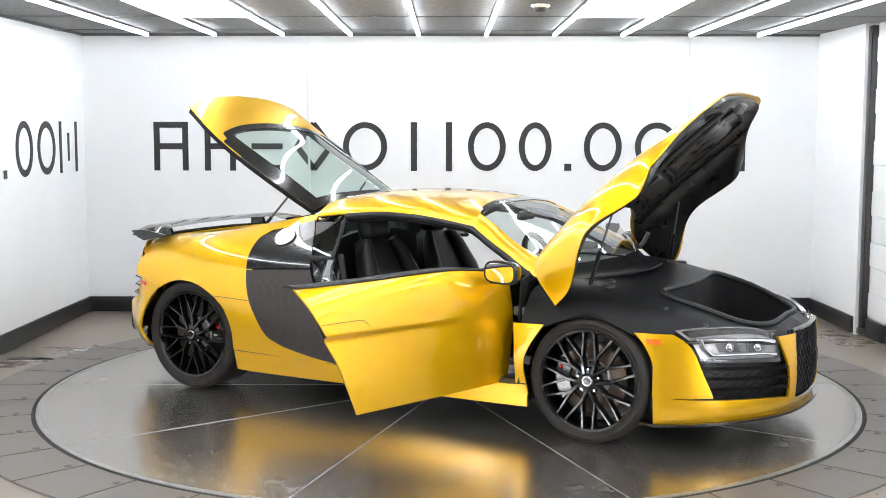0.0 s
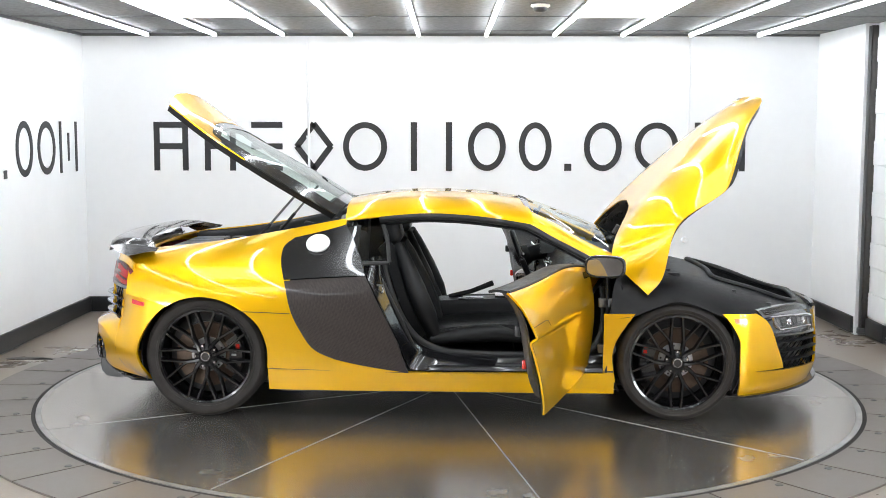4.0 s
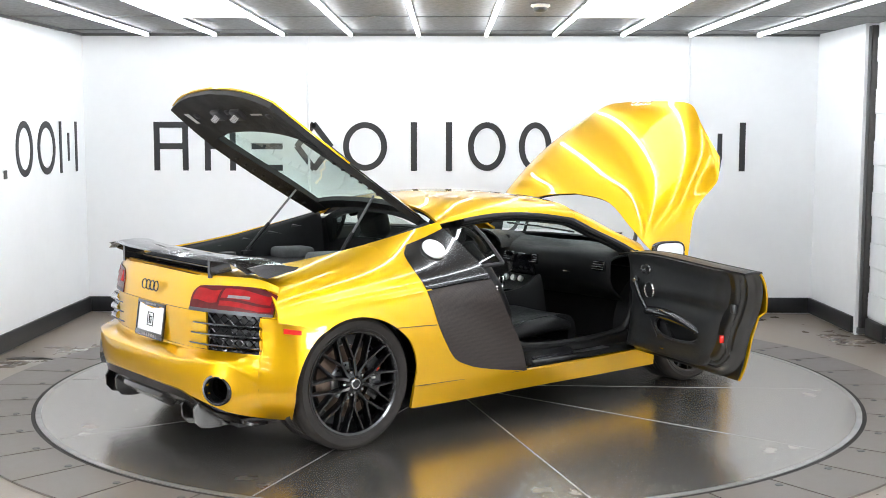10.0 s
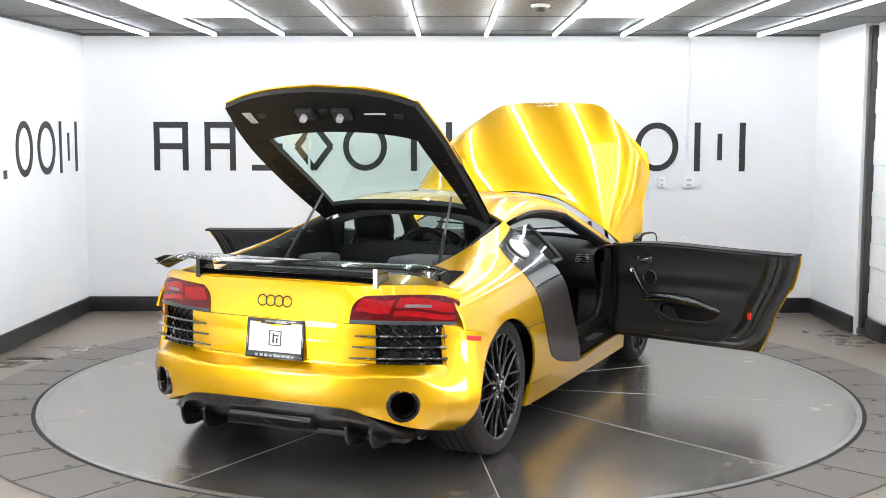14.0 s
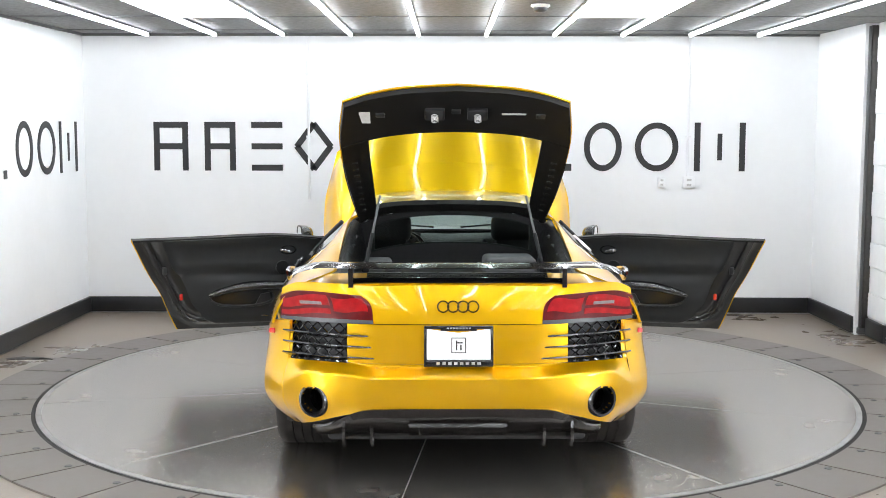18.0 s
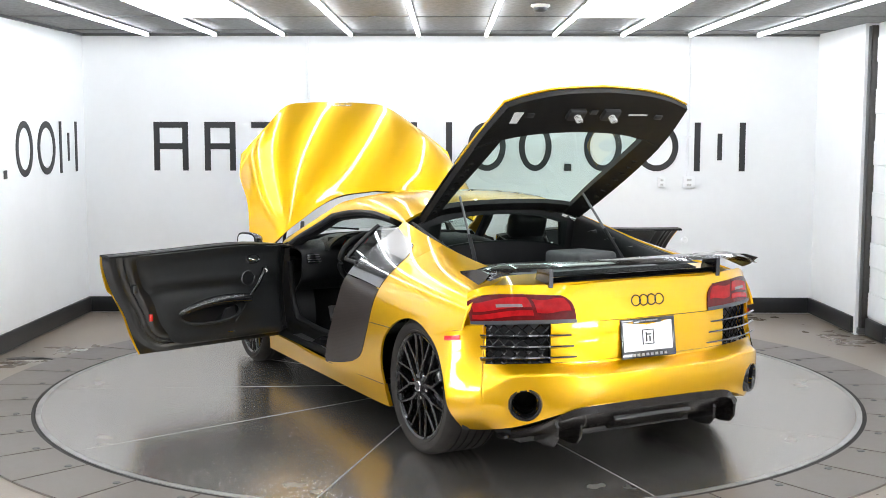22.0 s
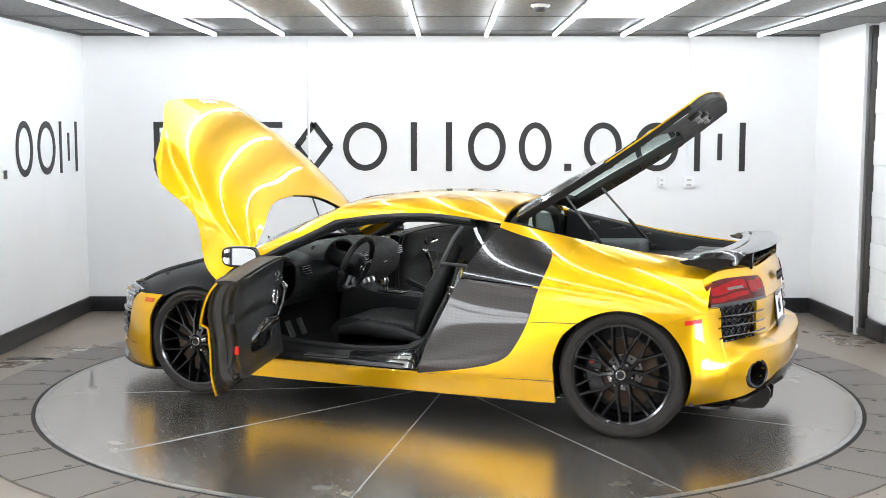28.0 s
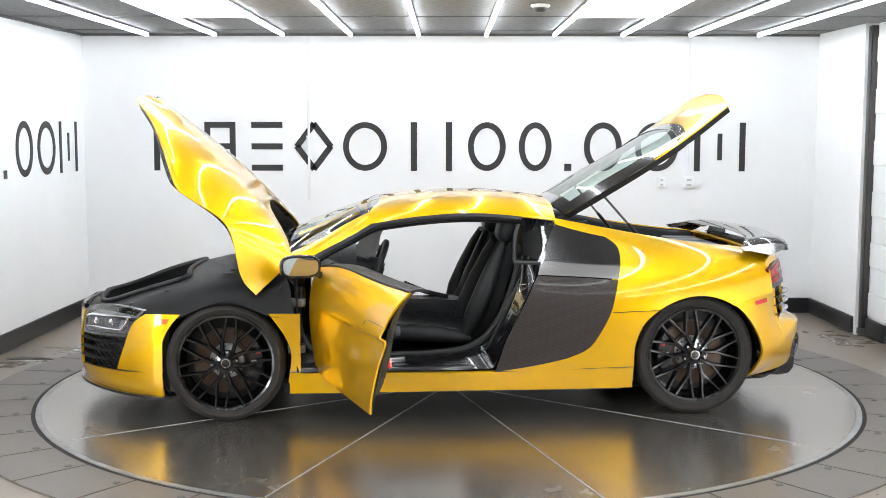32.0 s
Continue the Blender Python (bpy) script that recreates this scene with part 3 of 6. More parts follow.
# rear quarter: from the wheel arch out to the blade, the roof seam, the lid's edge and the bumper seam
AR = 0.362, 0.351
quarter = between(
    [arch(ARCH_R, *AR, d) for d in (-9.2, 8, 28, 44, 56, 66, 76, 86, 97, 108, 117, 126)],
    [(-0.175, 0.270), (-0.60, 0.40), (-0.745, 0.57), (-0.855, 0.82), (-0.88, 0.91), (-0.92, 's', 0.93), (-1.02, 's', 1.0), (-1.22, 's', 1.0), (-1.43, 's', 1.0), (-1.60, 's', 1.0), (-1.755, 's', 0.9), (-1.768, 0.70)], rear_at)
rear_pillar = between([(-0.95, 's', 0.80), (-0.86, 's', 0.85), (-0.72, 's', 0.91), (-0.553, 's', 0.95)], [(-1.06, 's', 1.0), (-0.92, 's', 1.0), (-0.75, 's', 1.0), (-0.553, 's', 1.0)], rear_at)
pair("quarter_panel", shell(quarter, 84, 24, 0.012, relax=6), YELLOW, label="yellow rear quarter panel over the wheel")
pair("rear_pillar", shell(rear_pillar, 24, 8, 0.012, offset=0.001), YELLOW, label="yellow rear roof pillar")
# blade, in two pieces
lower_blade = between([(-0.175, 0.276), (-0.225, 0.41), (-0.29, 0.55), (-0.35, 0.67), (-0.415, 0.80)], [(-0.585, 0.352), (-0.700, 0.392), (-0.775, 0.49), (-0.832, 0.63), (-0.872, 0.776)], rear_at)
upper_blade = between([(-0.417, 0.806), (-0.44, 0.87), (-0.47, 0.93), (-0.51, 1.01), (-0.553, 's', 0.97)], [(-0.873, 0.782), (-0.892, 0.85), (-0.902, 0.915), (-0.893, 0.965), (-0.84, 1.002)], rear_at)
pair("side_blade", shell(lower_blade, 34, 22, 0.012, offset=0.004), BLADE, label="dark carbon fibre side blade")
UP = pair("upper_blade", shell(upper_blade, 28, 24, 0.012, offset=0.004), GLOSS_BLACK, label="glossy black upper side blade")
# fuel cap on the right blade
for sg, ub in ((-1, UP[1]),):
    s0 = s_of(-0.700, 0.966)
    c = Vector(rear_at(-0.700, s0))
    nrm = Vector(np.cross(rear_at(-0.700, s0 + 0.02) - rear_at(-0.700, s0 - 0.02), rear_at(-0.66, s0) - rear_at(-0.74, s0))).normalized()
    nrm = nrm if nrm.y > 0 else -nrm
    q = Vector((0, 1, 0)).rotation_difference(nrm)
    m = Matrix.LocRotScale(c + nrm * 0.012, q, None)
    bm = moved(lathe([(0.0, 0.010), (0.046, 0.010), (0.05, 0.007), (0.053, 0.004), (0.06, 0.011), (0.067, 0.009), (0.069, 0.0)], 40), m)
    if sg < 0:
        moved(bm, Matrix.Diagonal((1, -1, 1, 1)))
    cap = part("fuel_cap", bm, CAP, ub, "round bright metal fuel cap")
# seams of the quarter: to the blade, and along the sill
def seam(a, b, n=8):
    q = [(a[0] + (b[0] - a[0]) * k / n, a[1] + (b[1] - a[1]) * k / n) for k in range(n + 1)]
    return tube([rear_at(x, s_of(x, z)) + arr((0, 0.0005, 0)) for x, z in q], 0.0022, 5)


pair("seam", seam((-1.135, 0.618), (-0.835, 0.606)), SEAL)
pair("seam", tube([side_at(x, s_of(x, z)) + arr((0, 0.0006, 0)) for x, z in ((-0.963, 0.285), (-0.7, 0.280), (-0.45, 0.275), (-0.175, 0.2695))], 0.0022, 5), SEAL)
# sill
sill = between([(x, 's', 0.0) for x in (-0.965, -0.5, 0.0, 0.5, 0.975)], [(-0.965, 0.283), (-0.5, 0.274), (0.0, 0.266), (0.5, 0.264), (0.975, 0.266)])
pair("sill_panel", shell(sill, 30, 8, 0.02), YELLOW, label="yellow sill panel between the wheels")
# front wing piece behind the wheel
wing = between([(0.912, 0.205), (0.912, 0.40), (0.912, 0.607)], [arch(ARCH_F, 0.365, 0.36, d) for d in (200, 168, 131)])
pair("wing_panel", shell(wing, 16, 6, 0.012), YELLOW)

# roof with its pillars
roof = patch([[(0.46, 0.0, 1.203), (0.468, 0.22, 1.199), (0.49, 0.42, 1.176), (0.515, 0.525, 1.150), (0.525, 0.585, 1.115), (0.52, 0.605, 1.080)],
              [(0.20, 0.0, 1.238), (0.20, 0.22, 1.234), (0.20, 0.42, 1.215), (0.20, 0.51, 1.197), (0.20, 0.572, 1.160), (0.20, 0.592, 1.125)],
              [(-0.10, 0.0, 1.248), (-0.10, 0.22, 1.244), (-0.10, 0.42, 1.226), (-0.10, 0.505, 1.203), (-0.10, 0.562, 1.168), (-0.10, 0.585, 1.138)],
              [(-0.36, 0.0, 1.236), (-0.36, 0.22, 1.231), (-0.36, 0.42, 1.212), (-0.36, 0.505, 1.185), (-0.36, 0.568, 1.145), (-0.36, 0.588, 1.118)],
              [(-0.565, 0.0, 1.207), (-0.565, 0.22, 1.201), (-0.565, 0.42, 1.178), (-0.562, 0.51, 1.150), (-0.56, 0.585, 1.112), (-0.555, 0.598, 1.095)]])


def whole(f):
    """Both halves of a surface given for the left side."""
    def g(u, v):
        w = 2 * v - 1
        p = np.array(f(u, abs(w)), float)
        p[1] *= 1 if w >= 0 else -1
        return p
    return g


part("roof", shell(whole(roof), 28, 48, 0.014, relax=16), YELLOW, CAR, "yellow painted roof panel")
# windscreen pillars run from the roof down to the cowl
pillar = patch([[(0.505, 0.515, 1.152), (0.518, 0.55, 1.137), (0.525, 0.592, 1.110), (0.515, 0.606, 1.078)],
                [(0.64, 0.57, 1.088), (0.655, 0.61, 1.064), (0.655, 0.648, 1.035), (0.645, 0.655, 1.008)],
                [(0.80, 0.632, 1.0), (0.815, 0.67, 0.98), (0.825, 0.705, 0.950), (0.815, 0.715, 0.925)],
                [(0.99, 0.67, 0.915), (1.0, 0.71, 0.90), (0.995, 0.755, 0.862), (0.975, 0.765, 0.835)]])
pair("pillar", shell(pillar, 18, 8, 0.016), YELLOW, label="yellow windscreen pillar")
# windscreen
screen = patch([[(0.45, 0.0, 1.205), (0.458, 0.22, 1.201), (0.475, 0.40, 1.181), (0.50, 0.51, 1.154)],
                [(0.80, 0.0, 1.085), (0.79, 0.26, 1.08), (0.75, 0.47, 1.065), (0.70, 0.575, 1.045)],
                [(1.20, 0.0, 0.912), (1.17, 0.30, 0.912), (1.08, 0.54, 0.908), (0.985, 0.675, 0.910)]])
ws = part("windscreen", shell(whole(screen), 16, 32), GLASS, CAR, "clear windscreen")
ws.visible_shadow = False
part("screen_band", shell(lambda u, v: whole(screen)(u * 0.07, v), 4, 40, 0.004, offset=0.003), GLOSS_BLACK, CAR, "black band along the windscreen's top")
part("header", shell(lambda u, v: whole(roof)(u * 0.16, 0.12 + v * 0.76) - np.array((0, 0, 0.03)), 5, 20, 0.03), MATTE_BLACK, CAR)

# front bumper: a plan curve swept over heights
NOSE = [arr(p) for p in ((2.268, 0.0), (2.255, 0.18), (2.218, 0.34), (2.14, 0.50), (2.01, 0.665), (1.86, 0.79), (1.74, 0.85), (1.675, 0.866))]


def bumper_front(p, z):
    q, q2 = cr(NOSE, p), cr(NOSE, min(p + 0.01, 1.0)) - cr(NOSE, min(p + 0.01, 1.0) - 0.01)
    n = np.array((q2[1], -q2[0]))
    n /= np.linalg.norm(n)
    off = cr([arr((o, 0)) for o in (-0.05, 0.0, 0.012, 0.012, 0.006, -0.004, -0.03)], (z - 0.12) / 0.54)[0]
    w = 1 - 0.55 * p
    return np.array((q[0] + n[0] * off * w, q[1] + n[1] * off * w, z))


def front_patch(p0, p1, lo, hi):
    """A piece of the front bumper; lo and hi: heights along it."""
    L, H = [arr((a, 0)) for a in lo], [arr((a, 0)) for a in hi]

    def f(u, v):
        z0, z1 = cr(L, u)[0], cr(H, u)[0]
        return bumper_front(p0 + (p1 - p0) * u, z0 + (z1 - z0) * v)
    return f


def p_of(y):
    a, b = 0.0, 1.0
    for _ in range(30):
        m = (a + b) / 2
        if cr(NOSE, m)[1] < y:
            a = m
        else:
            b = m
    return a


PG, PV0, PV1 = p_of(0.262), p_of(0.325), p_of(0.775)
# chin under grille and vents, pillar between grille and vent, cheek behind the vent, strip under the lamp
chin = front_patch(0.0, 1.0, (0.165, 0.16, 0.15, 0.145, 0.14, 0.135, 0.132), (0.215, 0.220, 0.248, 0.262, 0.270, 0.280, 0.287))
part("front_bumper", shell(lambda u, v: whole(lambda a, b: chin(b, a))(v, u), 60, 8, 0.015), YELLOW, CAR, "yellow front bumper with dark openings")
COL = [arr((a, 0)) for a in (0.335, 0.325, 0.324, 0.330, 0.345, 0.367, 0.392, 0.415)]   # the column's outer edge, from z 0.22 to 0.57
pair("bumper_column", shell(lambda u, v: bumper_front(PG + (p_of(cr(COL, v)[0]) - PG) * u, 0.222 + 0.345 * v), 10, 36, 0.015), YELLOW)
CUT = [arr((a, 0)) for a in (0.728, 0.738, 0.750, 0.762, 0.772, 0.782, 0.794, 0.812, 0.840)]   # where the cheek begins, from z 0.285 to 0.605


def cheek(u, v):
    """From the intake back to the front wheel arch."""
    z = 0.280 + 0.325 * v
    a = p_of(cr(CUT, v)[0])
    k = max(0.0, z - 0.337) / 0.364
    back = max(0.003, 1.675 - 1.325 - 0.364 * math.sqrt(1 - k * k))
    if u < 0.6:
        return bumper_front(a + (1 - a) * u / 0.6, z)
    w = (u - 0.6) / 0.4
    return bumper_front(1, z) + arr((-back, 0.10 * back, 0)) * w


pair("bumper_cheek", shell(cheek, 30, 26, 0.015), YELLOW, label="yellow bumper cheek before the wheel")
pair("lamp_strip", shell(front_patch(p_of(0.405), PV1, (0.438, 0.448, 0.458, 0.466), (0.456, 0.462, 0.468, 0.476)), 14, 2, 0.015), GLOSS_BLACK)
part("splitter", shell(lambda u, v: whole(lambda a, b: np.array((cr(NOSE, b)[0] + 0.012 - a * 0.2, cr(NOSE, b)[1] * (1 - a * 0.06), 0.158 - 0.03 * b)))(v, u), 50, 4, 0.014), CARBON, CAR, "black front splitter lip")
pair("side_marker", shell(lambda u, v: cheek(0.40 + 0.42 * u, 0.835 + 0.085 * v), 10, 3, 0.004, offset=0.004), ORANGE, label="orange side marker lens")
part("inner_bumper", shell(lambda u, v: whole(lambda a, b: bumper_front(b * 0.93, 0.17 + a * 0.36) * np.array((0.965, 0.955, 1)))(v, u), 40, 8, 0.01), SKIRT, CAR, "black void behind the grille")


def lattice(fn, nu, nv, r, diag=True):
    """A honeycomb-like net of thin bars over a surface."""
    bms = []
    for i in range(nu + 1):
        pts = [fn(i / nu, (k + 0.5 * (i % 2) * 0) / (2 * nv)) for k in range(2 * nv + 1)]
        zig = [fn(min(max((i + (0.46 if (k + i) % 2 else -0.46)) / nu, 0), 1), k / (2 * nv)) for k in range(2 * nv + 1)] if diag else pts
        bms.append(tube(zig, r, 4))
    return join(*bms)


gr = lambda u, v: whole(lambda a, b: bumper_front(b * PG, 0.215 + a * 0.365) - np.array((0.012, 0, 0)))(v, u)
part("grille", lattice(gr, 22, 7, 0.0032), MATTE_BLACK, CAR, "black honeycomb front grille")
part("grille_back", shell(lambda u, v: gr(u, v) - np.array((0.022, 0, 0)), 12, 6, 0.006), MATTE_BLACK, CAR)
part("grille_frame", tube([gr(a / 12, 0) for a in range(13)] + [gr(1, a / 6) for a in range(1, 7)] + [gr(1 - a / 12, 1) for a in range(1, 13)] + [gr(0, 1 - a / 6) for a in range(1, 6)], 0.012, 8, True), GLOSS_BLACK, CAR)
vent = front_patch(PV0 + 0.01, PV1 - 0.005, (0.245, 0.258, 0.268), (0.437, 0.452, 0.465))
inner = lambda u, v: vent(u * (0.92 + 0.08 * v), v) - np.array((0.02, 0.02, 0))
pair("air_intake", lattice(inner, 18, 6, 0.0036), MATTE_BLACK, label="black mesh air intake")
for k in range(3):
    h = 0.28 + 0.27 * k
    pair("intake_fin", shell(lambda u, v: vent(u * (0.90 + 0.04 * k), h + 0.05 * v) + np.array((0.004 - 0.03 * v, 0, 0)), 16, 2, 0.005), MATTE_BLACK)

# headlamp: housing, silver bars, clear cover
lamp = patch([[(1.80, 0.838, 0.618), (1.86, 0.775, 0.555), (1.90, 0.745, 0.474)],
              [(1.96, 0.705, 0.632), (2.02, 0.640, 0.55), (2.045, 0.612, 0.464)],
              [(2.09, 0.545, 0.622), (2.13, 0.500, 0.54), (2.145, 0.485, 0.458)],
              [(2.175, 0.425, 0.585), (2.19, 0.415, 0.52), (2.195, 0.412, 0.456)]])
LP = pair("headlamp", shell(lambda u, v: lamp(-0.0 + u, v) - np.array((0.028, 0.024, 0.0)), 20, 10, 0.02), LAMP_BED, label="clear headlamp with silver inner bars")
for sg, hl in zip((1, -1), LP):
    def sub(name, bm, material, label=""):
        if sg < 0:
            moved(bm, Matrix.Diagonal((1, -1, 1, 1)))
        return part(name, bm, material, hl, label)
    deep = arr((0.022, 0.019, 0))
    sub("dark_band", shell(lambda u, v: lamp(0.03 + 0.94 * u, 0.02 + (0.26 - 0.05 * math.sin(3 * u)) * v) - deep, 20, 4, 0.006), GLOSS_BLACK, "dark upper lamp band")
    sub("light_bar", tube([lamp(0.05 + 0.92 * k / 14, 0.36 + 0.05 * math.sin(k * 0.22)) - arr((0.014, 0.012, 0)) for k in range(15)], 0.008, 8), LAMP_SILVER, "silver curved light bar")
    sub("light_bar", tube([lamp(0.08 + 0.88 * k / 14, 0.88 - 0.03 * math.sin(k * 0.22)) - arr((0.014, 0.012, 0)) for k in range(15)], 0.008, 8), LAMP_SILVER, "silver curved light bar")
    sub("light_bar", tube([lamp(0.09, 0.36) - arr((0.014, 0.012, 0)), lamp(0.06, 0.62) - arr((0.014, 0.012, 0)), lamp(0.10, 0.88) - arr((0.014, 0.012, 0))], 0.011, 8), LAMP_SILVER)
    for k in range(16):
        a = 0.40 + 0.52 * k / 15
        sub("diode", boxed(*(lamp(a, 0.40) - arr((0.004, 0.004, 0))), 0.008, 0.008, 0.008, 0.002, seg=1), WHITE_PLATE)
    for a0, a1 in ((0.18, 0.40), (0.48, 0.72)):
        sub("lamp_cell", shell(lambda u, v: lamp(a0 + (a1 - a0) * u, 0.50 + 0.28 * v) - arr((0.020, 0.017, 0)), 8, 4, 0.006), GREY_PLASTIC, "grey inner lamp cell")
        c = lamp((a0 + a1) / 2, 0.62) - arr((0.016, 0.013, 0))
        sub("projector", moved(lathe([(0, 0.010), (0.012, 0.008), (0.020, 0.0), (0.023, 0.006), (0.026, 0.0), (0.024, -0.02)], 20), Matrix.LocRotScale(Vector(c), Vector((0, 1, 0)).rotation_difference(Vector((0.8, 0.6, 0))), None)), LAMP_SILVER)
    cov = sub("cover", shell(lamp, 20, 10), LENS, "clear lamp cover")
    cov.visible_shadow = False

# rear bumper and tail: plan curve swept over heights with an offset profile
TAIL = [arr(p) for p in ((-2.005, 0.0), (-2.0, 0.22), (-1.982, 0.41), (-1.93, 0.60), (-1.845, 0.755), (-1.775, 0.842), (-1.72, 0.888), (-1.66, 0.916), (-1.54, 0.936))]
TPRO = [arr((o, 0)) for o in (0.02, 0.06, 0.092, 0.098, 0.085, 0.03, 0.0, 0.0, -0.012, -0.03, -0.055)]   # z from 0.20 to 0.92


TLOW = [arr((o, 0)) for o in (0.02, 0.06, 0.088, 0.098, 0.098)]   # z from 0.20 to 0.50


def ease(k):
    k = min(1.0, max(0.0, k))
    return k * k * (3 - 2 * k)


def tail_at(p, z, extra=0.0):
    q = cr(TAIL, p)
    t = cr(TAIL, min(p + 0.01, 1.0)) - cr(TAIL, min(p + 0.01, 1.0) - 0.01)
    n = np.array((-t[1], t[0]))
    n /= np.linalg.norm(n)
    if n[0] > 0 or n[1] < -0.5:
        n = -n
    vent_side, corner = ease((q[1] - 0.40) / 0.12), ease((q[1] - 0.66) / 0.22)
    k = ease((z - 0.488 - 0.010 * vent_side + 0.14 * corner) / (0.045 + 0.24 * corner))
    off = cr(TLOW, (z - 0.20) / 0.30)[0] * (1 - k) + min(0.0, cr(TPRO, (z - 0.20) / 0.72)[0] if z > 0.6 else 0.0)
    w = 1 - 0.62 * ease((q[1] - 0.62) / 0.30) if off > 0 else 1 - 0.3 * p
    tuck = 0.105 * ease((q[1] - 0.66) / 0.18) * (max(0.0, 0.37 - z) / 0.175) ** 1.8   # the corner draws in towards its lower edge
    r = off * w + extra - tuck
    return np.array((q[0] + n[0] * r, q[1] + n[1] * r, z))


def tp_of(y):
    a, b = 0.0, 1.0
    for _ in range(30):
        m = (a + b) / 2
        if cr(TAIL, m)[1] < y:
            a = m
        else:
            b = m
    return a


@functools.lru_cache(maxsize=None)
def arch_cut(z):
    """Where the rear wheel arch cuts the bumper at height z."""
    k = (z - ARCH_R[1]) / 0.362
    x = ARCH_R[0] - (0.366 * math.sqrt(max(0.0, 1 - k * k)) if k > 0 else 0.366 + 0.05 * k * k)
    a, b = 0.5, 1.0
    for _ in range(30):
        m = (a + b) / 2
        if cr(TAIL, m)[0] < x:
            a = m
        else:
            b = m
    return a


def arch_p(z):
    return arch_cut(round(float(z), 4))


def tail_patch(p0, p1, lo, hi, extra=0.0):
    """A piece of the tail; without p1 it ends at the wheel arch."""
    L, H = [arr((a, 0)) for a in lo], [arr((a, 0)) for a in hi]

    def f(u, v):
        z0, z1 = cr(L, u)[0], cr(H, u)[0]
        z = z0 + (z1 - z0) * v
        e = p1 if p1 is not None else arch_p(z)
        return tail_at(p0 + (e - p0) * u, z, extra)
    return f


TV0, TV1, TL0 = tp_of(0.515), tp_of(0.80), tp_of(0.405)


def halves(fn, nu, nv, thick, keep=None, relax=0, us=None):
    def g(u, v):
        w = 2 * u - 1
        p = np.array(fn(abs(w), v), float)
        p[1] *= 1 if w >= 0 else -1
        return p
    return shell(g, nu, nv, thick, (lambda u, v: keep(abs(2 * u - 1), v)) if keep else None, relax=relax, us=us)


LOW = [arr((a, 0)) for a in (0.345, 0.34, 0.32, 0.255, 0.205, 0.196, 0.196)]
SEAM_Z = [arr((a, 0)) for a in (0.716, 0.702, 0.642)]
SPLIT = 0.66


def low(u, v):
    """The rear bumper: low under the vents, and up to the quarter's seam beyond them."""
    z0 = cr(LOW, u)[0]
    z1 = 0.540 if u <= SPLIT else cr(SEAM_Z, (u - SPLIT) / (1 - SPLIT))[0]
    z = z0 + (z1 - z0) * v
    p = TV1 * u / SPLIT if u <= SPLIT else TV1 + (arch_p(z) - TV1) * (u - SPLIT) / (1 - SPLIT)
    return tail_at(p, z)


pc = min((low(u / 60, v / 20) for u in range(20, 50) for v in range(12)), key=lambda q: math.hypot(q[1] - 0.676, q[2] - 0.368))
PIPE = Vector((pc[0], 0.676, 0.368))
near = [(u / 60, v / 20) for u in range(20, 50) for v in range(12)]
pu, pv = min(near, key=lambda q: math.hypot(low(*q)[1] - 0.676, low(*q)[2] - 0.368))
du = low(pu + 0.05, pv) - low(pu - 0.05, pv)
PIPE_N = Vector((-du[1], du[0], 0.0)).normalized()


def pipe_far(q):
    d = Vector(q) - PIPE
    return (d - PIPE_N * d.dot(PIPE_N)).length


side_us = sorted([SPLIT * k / 60 for k in range(61)] + [SPLIT + 0.001 + (0.999 - SPLIT) * k / 30 for k in range(31)])
bumper_us = [0.5 - 0.5 * u for u in side_us[::-1]] + [0.5 + 0.5 * u for u in side_us[1:]]
part("rear_bumper", halves(low, 0, 40, 0.015, lambda u, v: pipe_far(low(u, v)) > 0.067, 0, bumper_us), YELLOW, CAR, "yellow rear bumper with round tailpipes")
mid = tail_patch(0.0, TV0, (0.542,) * 3, (0.725,) * 3)
part("plate_panel", halves(mid, 40, 12, 0.012), YELLOW, CAR)
top = tail_patch(0.0, tp_of(0.455), (0.728,) * 3, (0.905, 0.903, 0.897))
part("tail_panel", halves(top, 40, 14, 0.012), YELLOW, CAR, "yellow tail panel with a ring badge")
pair("tail_corner", shell(tail_patch(tp_of(0.79), tp_of(0.872), (0.70, 0.69, 0.67), (0.835, 0.825, 0.80), -0.022), 14, 8, 0.01), YELLOW)
pair("tail_shoulder", shell(tail_patch(TL0, tp_of(0.862), (0.852, 0.862, 0.860, 0.835), (0.898, 0.905, 0.90, 0.865)), 18, 6, 0.012), YELLOW)
part("tail_deck", shell(whole(patch([[(-1.93, 0, 0.912), (-1.925, 0.3, 0.91), (-1.905, 0.5, 0.905), (-1.80, 0.70, 0.895), (-1.742, 0.80, 0.862)],
                                     [(-1.73, 0, 0.935), (-1.73, 0.3, 0.934), (-1.72, 0.5, 0.932), (-1.70, 0.62, 0.925), (-1.68, 0.76, 0.895)]])), 8, 40, 0.012), YELLOW, CAR)
# tail lamps
def lamp_in(v):
    return tp_of(0.392 + 0.012 * v + 0.05 * v ** 5)


def tl(u, v, extra=0.006):
    lo = cr([arr((a, 0)) for a in (0.728, 0.728, 0.724, 0.722)], u)[0]
    hi = cr([arr((a, 0)) for a in (0.852, 0.864, 0.858, 0.826)], u)[0]
    a = lamp_in(v)
    b = tp_of(0.842 + 0.018 * v)
    return tail_at(a + (b - a) * u, lo + (hi - lo) * v, extra)


